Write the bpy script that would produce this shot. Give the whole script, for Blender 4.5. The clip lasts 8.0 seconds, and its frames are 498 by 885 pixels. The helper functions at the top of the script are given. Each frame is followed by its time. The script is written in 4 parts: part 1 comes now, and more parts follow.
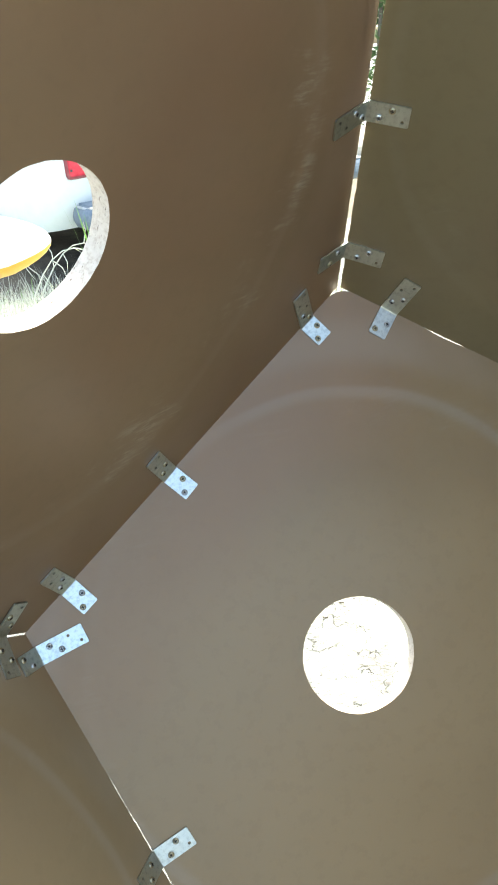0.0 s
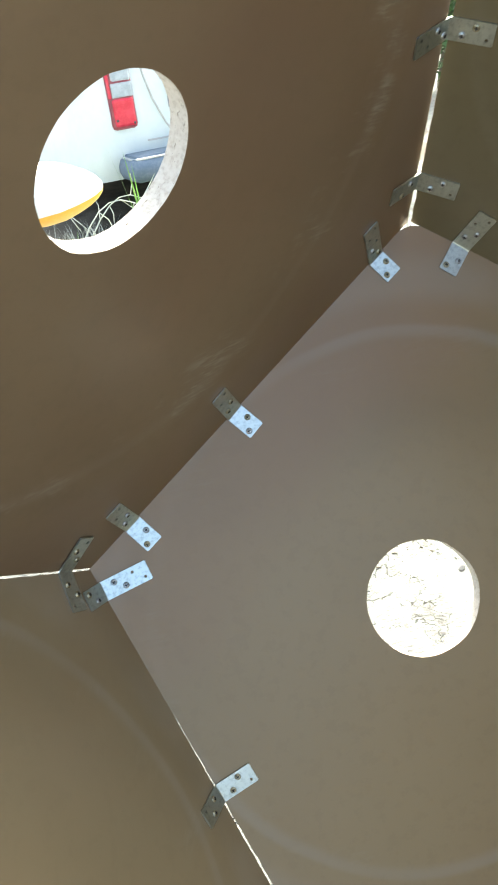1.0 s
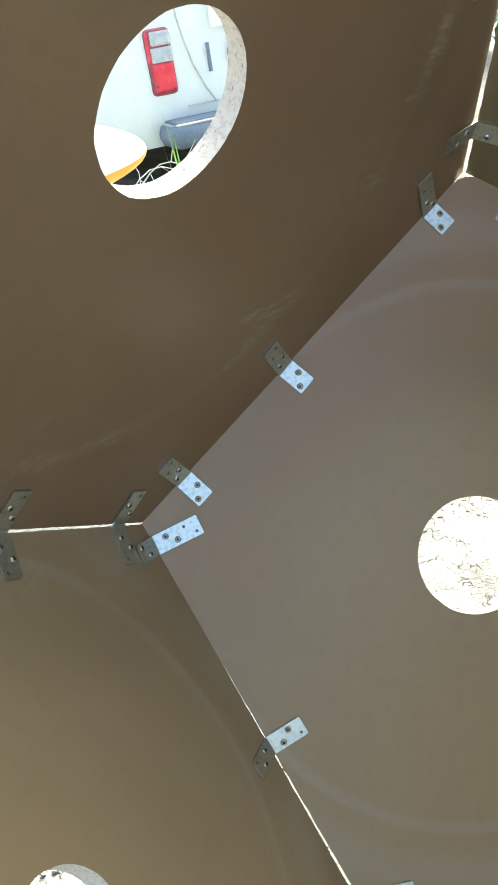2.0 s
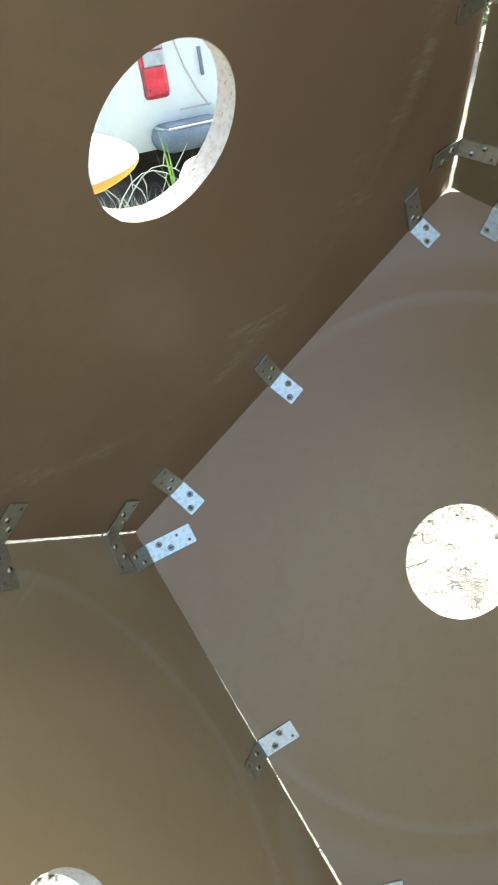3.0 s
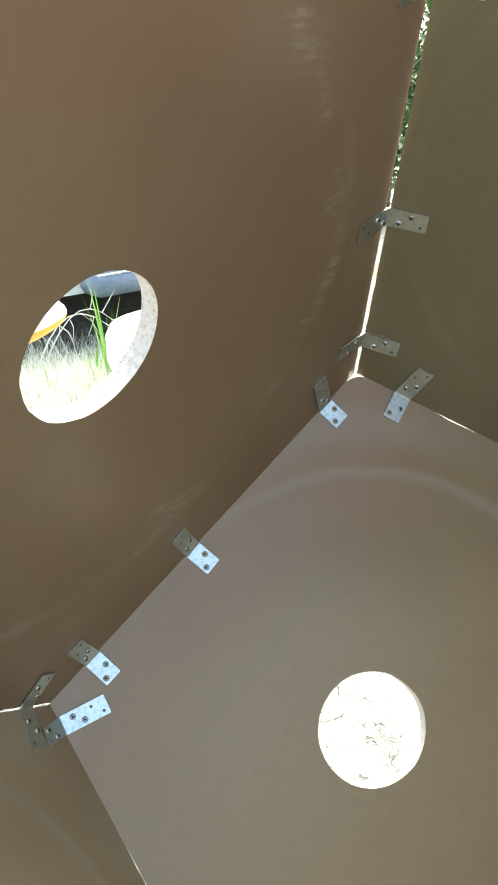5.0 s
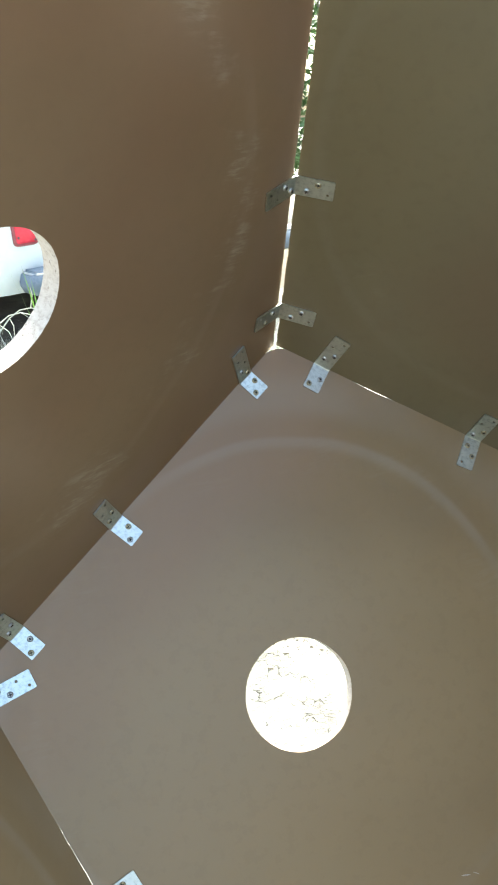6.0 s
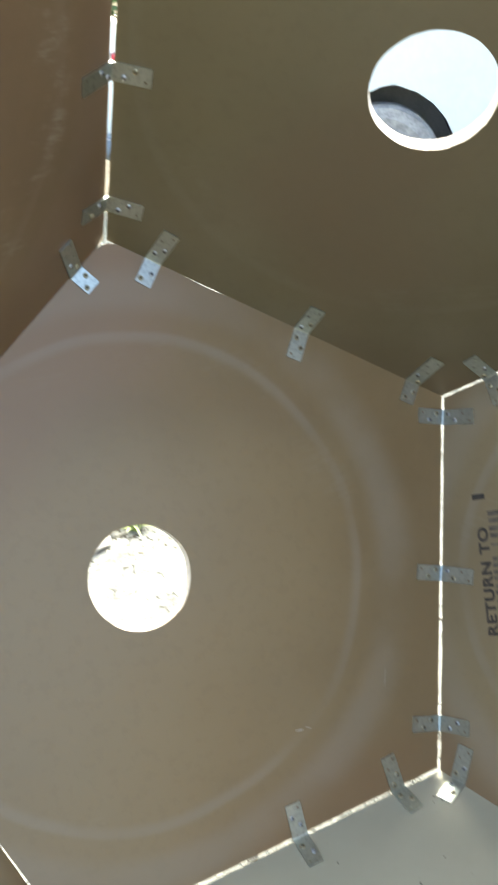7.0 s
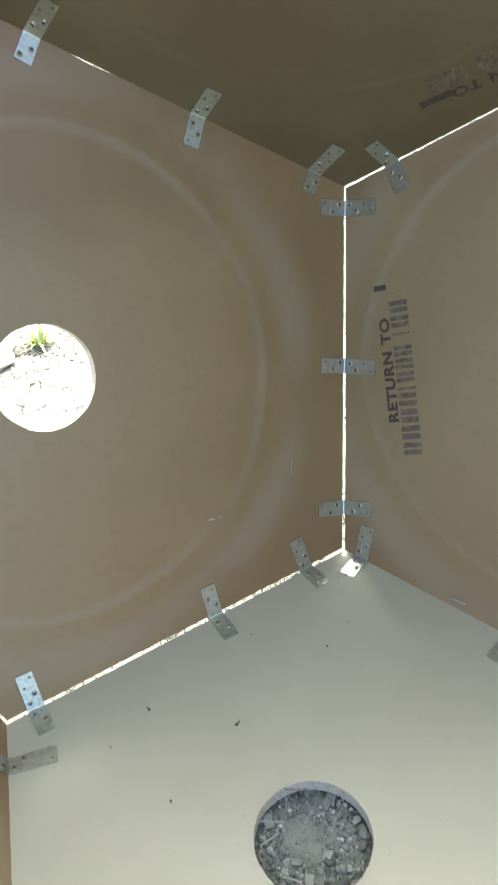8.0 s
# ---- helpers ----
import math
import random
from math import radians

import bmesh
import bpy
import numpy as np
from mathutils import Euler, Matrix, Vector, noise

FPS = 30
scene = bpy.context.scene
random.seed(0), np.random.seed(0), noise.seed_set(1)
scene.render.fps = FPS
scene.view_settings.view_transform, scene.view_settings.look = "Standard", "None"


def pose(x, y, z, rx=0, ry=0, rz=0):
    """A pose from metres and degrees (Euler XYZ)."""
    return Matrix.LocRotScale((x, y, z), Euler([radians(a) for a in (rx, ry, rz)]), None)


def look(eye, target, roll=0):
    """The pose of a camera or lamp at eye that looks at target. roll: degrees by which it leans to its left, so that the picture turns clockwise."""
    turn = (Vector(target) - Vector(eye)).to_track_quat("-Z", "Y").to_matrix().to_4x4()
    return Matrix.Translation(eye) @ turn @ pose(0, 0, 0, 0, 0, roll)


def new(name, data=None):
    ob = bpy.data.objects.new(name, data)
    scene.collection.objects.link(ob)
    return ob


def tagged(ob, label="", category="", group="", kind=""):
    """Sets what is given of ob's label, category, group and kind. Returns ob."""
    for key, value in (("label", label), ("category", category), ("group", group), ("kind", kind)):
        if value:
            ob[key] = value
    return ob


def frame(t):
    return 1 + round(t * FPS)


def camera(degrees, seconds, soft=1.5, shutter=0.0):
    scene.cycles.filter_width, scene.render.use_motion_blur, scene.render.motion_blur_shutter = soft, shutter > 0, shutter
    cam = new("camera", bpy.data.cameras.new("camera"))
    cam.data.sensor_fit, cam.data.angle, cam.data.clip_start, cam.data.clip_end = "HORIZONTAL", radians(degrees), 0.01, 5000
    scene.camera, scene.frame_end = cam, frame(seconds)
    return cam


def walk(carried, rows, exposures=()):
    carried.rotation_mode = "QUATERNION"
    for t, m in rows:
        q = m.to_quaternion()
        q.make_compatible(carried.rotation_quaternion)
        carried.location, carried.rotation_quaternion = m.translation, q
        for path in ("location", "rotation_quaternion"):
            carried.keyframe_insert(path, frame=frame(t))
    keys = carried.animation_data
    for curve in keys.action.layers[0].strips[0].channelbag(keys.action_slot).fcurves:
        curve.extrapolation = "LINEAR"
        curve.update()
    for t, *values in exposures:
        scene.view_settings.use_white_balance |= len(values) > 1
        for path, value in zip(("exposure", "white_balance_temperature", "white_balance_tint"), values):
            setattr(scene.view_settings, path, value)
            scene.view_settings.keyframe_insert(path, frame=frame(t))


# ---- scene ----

cam = camera(32.69, 8.0, soft=1.7, shutter=0.3)
PATH = [
    (0, (-0.2913, -0.2008, 0.9285), (-0.1220, 0.6960, 0.5198), -7.46),
    (0.5, (-0.3034, -0.1944, 0.9208), (-0.1568, 0.6938, 0.4854), -7.51),
    (1, (-0.3202, -0.1906, 0.9049), (-0.2051, 0.6976, 0.4601), -8.26),
    (1.5, (-0.3362, -0.1899, 0.8914), (-0.2590, 0.6938, 0.4297), -9.28),
    (1.7, (-0.3367, -0.1910, 0.8903), (-0.2670, 0.6919, 0.4260), -9.45),
    (2.8, (-0.3373, -0.2038, 0.9007), (-0.2751, 0.6757, 0.4288), -9.72),
    (3, (-0.3338, -0.2062, 0.9083), (-0.2608, 0.6741, 0.4396), -9.59),
    (3.5, (-0.3043, -0.2238, 0.9279), (-0.1486, 0.6668, 0.5007), -8.35),
    (4, (-0.3126, -0.2394, 0.9319), (-0.1014, 0.6409, 0.5070), -6.81),
    (4.5, (-0.3147, -0.2381, 0.9526), (-0.1069, 0.6559, 0.5558), -6.90),
    (4.7, (-0.3308, -0.2218, 0.9672), (-0.1429, 0.6931, 0.6100), -5.99),
    (5.8, (-0.2977, -0.2491, 0.9416), (-0.0718, 0.6645, 0.6036), -6.34),
    (6, (-0.2980, -0.2542, 0.9325), (-0.0546, 0.6517, 0.5858), -6.49),
    (6.5, (-0.2841, -0.2706, 0.9332), (-0.0039, 0.6125, 0.5568), -6.02),
    (7, (-0.2748, -0.3056, 0.9127), (0.0877, 0.5116, 0.4645), -4.71),
    (7.5, (-0.2641, -0.3239, 0.8944), (0.1308, 0.4077, 0.3387), -4.12),
    (8, (-0.2797, -0.3286, 0.8723), (0.1114, 0.3520, 0.2528), -3.75),
]
EXPOSURES = [(t, stops + 0.85, 6700, -5) for t, stops in ((0, 2.4), (1.0, 2.2), (1.5, 2.06), (3.0, 2.06), (3.5, 2.06), (4.0, 2.12), (4.5, 2.28), (6.0, 2.36), (7.0, 2.38), (8.0, 2.38))]
walk(cam, [(t, look(eye, target, roll)) for t, eye, target, roll in PATH], EXPOSURES)

# ---- daylight ----
SUN_AZ, SUN_EL = 60.0, 48.0
world = bpy.data.worlds.new("sky")
scene.world = world
world.use_nodes = True
sky = world.node_tree.nodes.new("ShaderNodeTexSky")
sky.sky_type = "NISHITA"
sky.sun_disc = False
sky.sun_elevation = radians(SUN_EL)
sky.sun_rotation = radians(90 - SUN_AZ)
backing = world.node_tree.nodes["Background"]
world.node_tree.links.new(sky.outputs[0], backing.inputs[0])
sky.dust_density = 8.0
sky.air_density = 0.55
backing.inputs[1].default_value = 0.15
sun_data = bpy.data.lights.new("sun", "SUN")
sun_data.energy = 0.6
sun_data.angle = radians(11)
sun_data.color = (1.0, 0.97, 0.92)
sun = new("sun", sun_data)
sun_way = Vector((math.cos(radians(SUN_EL)) * math.cos(radians(SUN_AZ)), math.cos(radians(SUN_EL)) * math.sin(radians(SUN_AZ)), math.sin(radians(SUN_EL))))
sun.matrix_world = look(sun_way * 20, (0, 0, 0))


# ---- materials ----
def principled(name, colour=(0.5, 0.5, 0.5), rough=0.5, metal=0.0, spec=0.5):
    m = bpy.data.materials.new(name)
    m.use_nodes = True
    p = m.node_tree.nodes["Principled BSDF"]
    p.inputs["Base Color"].default_value = (*colour, 1)
    p.inputs["Roughness"].default_value = rough
    p.inputs["Metallic"].default_value = metal
    p.inputs["Specular IOR Level"].default_value = spec
    return m, m.node_tree, p


def node(tree, kind, **sets):
    n = tree.nodes.new(kind)
    for key, value in sets.items():
        n.inputs[key].default_value = value
    return n


def noise_tex(tree, coords, scale, detail=4.0, rough=0.55):
    n = node(tree, "ShaderNodeTexNoise", Scale=scale, Detail=detail, Roughness=rough)
    if coords is not None:
        tree.links.new(coords, n.inputs["Vector"])
    return n.outputs["Fac"]


def ramp(tree, value, stops):
    r = tree.nodes.new("ShaderNodeValToRGB")
    r.color_ramp.interpolation = "EASE"
    els = r.color_ramp.elements
    while len(els) < len(stops):
        els.new(0.5)
    for el, (pos, col) in zip(els, stops):
        el.position = pos
        el.color = (*col, 1) if len(col) == 3 else col
    tree.links.new(value, r.inputs[0])
    return r.outputs[0]


def smooth(tree, value, low, high):
    """0 below low, 1 above high, with a soft rise between."""
    n = tree.nodes.new("ShaderNodeMapRange")
    n.interpolation_type = "SMOOTHERSTEP"
    n.inputs["From Min"].default_value = low
    n.inputs["From Max"].default_value = high
    tree.links.new(value, n.inputs["Value"])
    return n.outputs["Result"]


def grey(v):
    return (v, v, v)


def calc(tree, op, a, b=None):
    n = tree.nodes.new("ShaderNodeMath")
    n.operation = op
    for i, v in enumerate((a, b)):
        if v is None:
            continue
        if isinstance(v, (int, float)):
            n.inputs[i].default_value = v
        else:
            tree.links.new(v, n.inputs[i])
    return n.outputs[0]


def blend(tree, fac, a, b):
    n = tree.nodes.new("ShaderNodeMix")
    n.data_type = "RGBA"
    for i, v in ((0, fac), (6, a), (7, b)):
        if isinstance(v, (int, float)):
            n.inputs[i].default_value = v
        elif isinstance(v, tuple):
            n.inputs[i].default_value = (*v, 1)
        else:
            tree.links.new(v, n.inputs[i])
    return n.outputs[2]


def bump(tree, shader, height, strength, distance):
    b = node(tree, "ShaderNodeBump", Strength=strength, Distance=distance)
    tree.links.new(height, b.inputs["Height"])
    tree.links.new(b.outputs[0], shader.inputs["Normal"])


def object_coords(tree):
    return tree.nodes.new("ShaderNodeTexCoord").outputs["Object"]


def film_board(name, dust=0.0, worn=1.0, scuffed=0.4, tint=(1, 1, 1), dust_colour=(0.33, 0.34, 0.31), edge=0.345, cleaned=0.85):
    """Brown film-faced reel board. Reels dulled the middle and left a narrow ring and a broad pale band; outside it the film is clean and redder."""
    m, t, p = principled(name, rough=0.4, spec=0.5)
    co = object_coords(t)
    info = t.nodes.new("ShaderNodeObjectInfo")
    shift = t.nodes.new("ShaderNodeVectorMath")
    shift.operation = "MULTIPLY_ADD"
    t.links.new(info.outputs["Random"], shift.inputs[0])
    shift.inputs[1].default_value = (13, 7, 5)
    t.links.new(co, shift.inputs[2])
    own = shift.outputs[0]
    sep = t.nodes.new("ShaderNodeSeparateXYZ")
    t.links.new(co, sep.inputs[0])
    flat = t.nodes.new("ShaderNodeCombineXYZ")
    t.links.new(sep.outputs[0], flat.inputs[0])
    t.links.new(sep.outputs[1], flat.inputs[1])
    leng = t.nodes.new("ShaderNodeVectorMath")
    leng.operation = "LENGTH"
    t.links.new(flat.outputs[0], leng.inputs[0])
    radius = leng.outputs["Value"]

    # tint scales the film colour, with the board's light or shade in it
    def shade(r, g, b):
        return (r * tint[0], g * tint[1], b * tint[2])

    wob = calc(t, "MULTIPLY", calc(t, "SUBTRACT", noise_tex(t, own, 3.0, 2.0), 0.5), 0.03)
    rad = calc(t, "ADD", radius, wob)
    big = noise_tex(t, own, 2.5, 3.0, 0.5)
    mid = noise_tex(t, own, 9.0, 4.0, 0.55)
    fine = noise_tex(t, own, 70.0, 4.0, 0.6)
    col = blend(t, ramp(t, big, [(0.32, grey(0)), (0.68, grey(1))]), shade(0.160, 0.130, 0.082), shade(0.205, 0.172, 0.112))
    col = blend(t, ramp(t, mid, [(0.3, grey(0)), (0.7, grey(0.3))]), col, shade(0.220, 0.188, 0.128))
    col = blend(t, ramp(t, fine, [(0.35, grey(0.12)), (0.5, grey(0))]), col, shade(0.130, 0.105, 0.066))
    stain = smooth(t, noise_tex(t, own, 1.7, 2.0, 0.5), 0.46, 0.66)
    col = blend(t, calc(t, "MULTIPLY", stain, 0.6), col, shade(0.190, 0.134, 0.090))
    # clean film outside the reels
    clean = calc(t, "MULTIPLY", smooth(t, rad, edge, edge + 0.06), calc(t, "ADD", 0.55, calc(t, "MULTIPLY", mid, 0.6)))
    col = blend(t, calc(t, "MULTIPLY", clean, cleaned), col, shade(0.158, 0.112, 0.072))
    # narrow ring, broad band, uneven along the way
    uneven = noise_tex(t, own, 3.2, 2.0, 0.5)
    ringa = calc(t, "MULTIPLY", calc(t, "MULTIPLY", smooth(t, rad, 0.276, 0.291), smooth(t, rad, 0.300, 0.291)), ramp(t, uneven, [(0.36, grey(0.15)), (0.56, grey(1.0))]))
    ringb = calc(t, "MULTIPLY", calc(t, "MULTIPLY", smooth(t, rad, 0.305, 0.340), smooth(t, rad, 0.392, 0.342)), ramp(t, noise_tex(t, own, 4.5, 3.0, 0.6), [(0.34, grey(0.2)), (0.60, grey(1.0))]))
    ring = calc(t, "MAXIMUM", ringa, ringb)
    col = blend(t, calc(t, "MULTIPLY", ring, 0.42 * worn), col, (0.37, 0.32, 0.26))
    # patches of short fine strokes along the ring
    stretch = node(t, "ShaderNodeMapping")
    stretch.inputs["Scale"].default_value = (30, 170, 30)
    stretch.inputs["Rotation"].default_value = (0, 0, 0.35)
    t.links.new(own, stretch.inputs[0])
    scratch = ramp(t, noise_tex(t, stretch.outputs[0], 1.0, 4.0, 0.65), [(0.42, grey(0.1)), (0.66, grey(1))])
    band = ramp(t, radius, [(0.235, grey(0)), (0.270, grey(1)), (0.292, grey(1)), (0.315, grey(0))])
    patch = ramp(t, noise_tex(t, own, 11.0, 4.0, 0.65), [(0.50, grey(0)), (0.66, grey(1))])
    scuff = calc(t, "MULTIPLY", scratch, calc(t, "MULTIPLY", band, patch))
    col = blend(t, calc(t, "MULTIPLY", scuff, scuffed), col, (0.37, 0.33, 0.25))
    rough = calc(t, "ADD", calc(t, "MULTIPLY", big, 0.12), 0.26)
    if dust:
        film = calc(t, "ADD", 0.62, calc(t, "MULTIPLY", noise_tex(t, own, 4.0, 5.0, 0.65), 0.5))
        film = calc(t, "MULTIPLY", film, dust)
        specks = ramp(t, noise_tex(t, own, 95.0, 3.0, 0.6), [(0.26, grey(0.22)), (0.33, grey(0))])
        col = blend(t, film, col, dust_colour)
        col = blend(t, calc(t, "MULTIPLY", specks, dust), col, shade(0.21, 0.17, 0.12))
        rough = calc(t, "ADD", rough, calc(t, "MULTIPLY", film, 0.3))
    t.links.new(col, p.inputs["Base Color"])
    t.links.new(calc(t, "ADD", rough, calc(t, "MULTIPLY", calc(t, "ADD", ring, scuff), 0.12 * worn)), p.inputs["Roughness"])
    return m


def raw_board():
    """Cut edge of the board: pale pressed crumbs with dark pores."""
    m, t, p = principled("raw_board_edge", rough=0.85, spec=0.2)
    co = object_coords(t)
    crumb = noise_tex(t, co, 260.0, 4.0, 0.7)
    flake = node(t, "ShaderNodeMapping")
    flake.inputs["Scale"].default_value = (1, 1, 3.2)
    t.links.new(co, flake.inputs[0])
    pores = ramp(t, noise_tex(t, flake.outputs[0], 170.0, 3.0, 0.6), [(0.29, grey(1)), (0.37, grey(0))])
    col = ramp(t, crumb, [(0.3, (0.44, 0.39, 0.33)), (0.55, (0.58, 0.54, 0.48)), (0.8, (0.66, 0.63, 0.58))])
    col = blend(t, calc(t, "MULTIPLY", pores, 0.8), col, (0.10, 0.065, 0.04))
    t.links.new(col, p.inputs["Base Color"])
    bump(t, p, calc(t, "SUBTRACT", crumb, pores), 0.7, 0.0015)
    return m


def zinc():
    m, t, p = principled("galvanised_steel", metal=1.0, rough=0.35)
    co = object_coords(t)
    spangle = t.nodes.new("ShaderNodeTexVoronoi")
    spangle.inputs["Scale"].default_value = 190.0
    t.links.new(co, spangle.inputs["Vector"])
    info = t.nodes.new("ShaderNodeObjectInfo")
    f = noise_tex(t, co, 90.0, 4.0, 0.6)
    blot = ramp(t, noise_tex(t, co, 240.0, 3.0, 0.7), [(0.28, grey(0)), (0.55, grey(1))])
    col = blend(t, blot, (0.40, 0.45, 0.43), blend(t, f, (0.55, 0.61, 0.575), (0.68, 0.73, 0.69)))
    col = blend(t, calc(t, "MULTIPLY", info.outputs["Random"], 0.35), col, (0.5, 0.5, 0.48))
    t.links.new(col, p.inputs["Base Color"])
    r = calc(t, "ADD", calc(t, "MULTIPLY", f, 0.28), 0.22)
    t.links.new(r, p.inputs["Roughness"])
    bump(t, p, calc(t, "ADD", spangle.outputs["Distance"], f), 0.25, 0.0006)
    return m


def mottled(name, a, b, scale, rough=0.6, metal=0.0, fine=0.0, depth=0.0, spec=0.5):
    """A plain material that varies at two scales."""
    m, t, p = principled(name, a, rough, metal, spec)
    co = object_coords(t)
    n1, n2 = noise_tex(t, co, scale, 4.0), noise_tex(t, co, scale * 9, 4.0, 0.65)
    f = calc(t, "ADD", calc(t, "MULTIPLY", n1, 0.6), calc(t, "MULTIPLY", n2, 0.4))
    t.links.new(blend(t, ramp(t, f, [(0.35, grey(0)), (0.65, grey(1))]), a, b), p.inputs["Base Color"])
    if fine:
        bump(t, p, noise_tex(t, co, fine, 4.0, 0.6), 0.5, depth)
    return m


# tints paint in light: left and right darker, front and lower boards lighter
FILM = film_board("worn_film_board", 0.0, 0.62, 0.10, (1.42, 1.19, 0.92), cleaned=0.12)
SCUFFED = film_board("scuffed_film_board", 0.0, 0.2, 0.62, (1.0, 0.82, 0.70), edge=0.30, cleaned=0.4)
DARKENED = film_board("darkened_film_board", 0.0, 0.10, 0.06, (0.70, 0.66, 0.53), cleaned=0.0)
LIGHTENED = film_board("lightened_film_board", 0.10, 0.6, 0.2, (1.36, 1.17, 0.91), (0.42, 0.38, 0.28), cleaned=0.8)
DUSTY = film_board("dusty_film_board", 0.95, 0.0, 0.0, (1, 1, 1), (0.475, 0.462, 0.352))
RAW, ZINC = raw_board(), zinc()
BRASS = mottled("yellow_zinc_screw", (0.36, 0.32, 0.21), (0.50, 0.45, 0.32), 300, 0.32, 1.0)
STEEL = mottled("steel_screw", (0.38, 0.39, 0.39), (0.55, 0.56, 0.56), 300, 0.3, 1.0)
DARK = mottled("painted_recess_shade", (0.02, 0.018, 0.015), (0.04, 0.035, 0.03), 200, 0.8)
INK = mottled("stencil_ink", (0.035, 0.028, 0.022), (0.09, 0.07, 0.052), 120, 0.7)
FADED = mottled("faded_ink", (0.075, 0.058, 0.045), (0.21, 0.165, 0.115), 90, 0.7)


# ---- mesh helpers ----
def part(name, bm, material, parent=None, label="", smooth=False):
    data = bpy.data.meshes.new(name)
    bm.to_mesh(data)
    bm.free()
    for m in material if isinstance(material, (list, tuple)) else (material,):
        data.materials.append(m)
    if smooth:
        data.polygons.foreach_set("use_smooth", [True] * len(data.polygons))
    ob = new(name, data)
    ob.parent = parent
    if label:
        tagged(ob, label)
    return ob


def empty(name, m, parent=None):
    ob = new(name)
    ob.empty_display_size = 0.02
    ob.parent = parent
    ob.matrix_basis = m
    return ob


def box(bm, lo, hi, bevel=0.0):
    c = [(a + b) / 2 for a, b in zip(lo, hi)]
    s = [b - a for a, b in zip(lo, hi)]
    r = bmesh.ops.create_cube(bm, size=1, matrix=Matrix.LocRotScale(c, None, s))
    if bevel:
        es = list({e for v in r["verts"] for e in v.link_edges})
        bmesh.ops.bevel(bm, geom=es, offset=bevel, segments=2, profile=0.5, affect="EDGES")
    return bm


def lathe(bm, profile, turns=24, m=Matrix()):
    """Turns (radius, height) pairs round z; closes the ends with fans."""
    rings = [[bm.verts.new(m @ Vector((r * math.cos(2 * math.pi * k / turns), r * math.sin(2 * math.pi * k / turns), z))) for k in range(turns)] for r, z in profile]
    for a, b in zip(rings, rings[1:]):
        for k in range(turns):
            bm.faces.new((a[k], a[(k + 1) % turns], b[(k + 1) % turns], b[k]))
    bm.faces.new(list(reversed(rings[0])))
    bm.faces.new(rings[-1])
    return bm


def tube(bm, pts, radius, sides=6):
    rings = []
    for i, p in enumerate(pts):
        p = Vector(p)
        way = (Vector(pts[min(i + 1, len(pts) - 1)]) - Vector(pts[max(i - 1, 0)])).normalized()
        side = way.orthogonal().normalized()
        up = way.cross(side)
        r = radius[i] if isinstance(radius, (list, tuple)) else radius
        rings.append([bm.verts.new(p + r * (math.cos(2 * math.pi * k / sides) * side + math.sin(2 * math.pi * k / sides) * up)) for k in range(sides)])
    for a, b in zip(rings, rings[1:]):
        for k in range(sides):
            bm.faces.new((a[k], a[(k + 1) % sides], b[(k + 1) % sides], b[k]))
    bm.faces.new(list(reversed(rings[0])))
    bm.faces.new(rings[-1])


# ---- the shell: a regular dodecahedron, edge 0.5 m, standing on one face ----
EDGE = 0.5
INR = 1.11352 * EDGE
BOARD = 0.018
MIDDLE = Vector((0, 0, INR))
EL = math.degrees(math.atan(0.5))


def face_normal(az, el):
    a, e = radians(az), radians(el)
    return Vector((math.cos(a) * math.cos(e), math.sin(a) * math.cos(e), math.sin(e)))


def face_axes(n):
    u = Vector((0, 0, 1)).cross(n) if abs(n.z) < 0.99 else Vector((1, 0, 0))
    u.normalize()
    v = n.cross(u)
    if abs(n.z) > 0.99:
        v = Vector((0, 1, 0))
    return u, v


NORMALS = {"front": face_normal(90, -EL), "left": face_normal(126, EL), "right": face_normal(54, EL), "lower_left": face_normal(162, -EL),
           "lower_right": face_normal(18, -EL), "base": Vector((0, 0, -1)), "open": Vector((0, 0, 1)), "far_left": face_normal(198, EL),
           "far_right": face_normal(342, EL), "low_back_left": face_normal(234, -EL), "low_back_right": face_normal(306, -EL), "back": face_normal(270, EL)}

# hole centres on the faces, from the face centre along its own axes
HOLES = {"front": (0.0672, 0.0257), "left": (0.025, 0.0285), "right": (0.0257, 0.0306), "base": (-0.0274, 0.0305), "lower_left": (-0.0105, 0.032)}
HOLE_R = 0.0624

# open joints between two faces: half the gap in metres at the lower and at the upper end of the edge
GAPS = {("front", "lower_right"): (0.0022, 0.0014), ("base", "front"): (0.0025, 0.0026), ("left", "right"): (0.0021, 0.0033),
        ("front", "lower_left"): (0.0021, -0.0011), ("left", "lower_left"): (0.0011, 0.0016), ("lower_right", "right"): (0.0014, 0.0001),
        ("front", "right"): (-0.0006, -0.0005), ("front", "left"): (-0.0002, -0.0002), ("base", "lower_right"): (-0.0002, -0.0002), ("base", "lower_left"): (0.0, 0.0)}


def edge_of(a, b):
    """Middle and direction (upwards, or to +x or +y when level) of the edge between two faces."""
    na, nb = NORMALS[a], NORMALS[b]
    d = na.cross(nb).normalized()
    if d.dot(Vector((0.3, 0.2, 1))) < 0:
        d = -d
    mid = (na + nb).normalized() * (1.30902 * EDGE)
    return MIDDLE + mid, d


def neighbours(name):
    n = NORMALS[name]
    return [k for k, m in NORMALS.items() if k != name and abs(m.dot(n) - 0.4472) < 0.01]


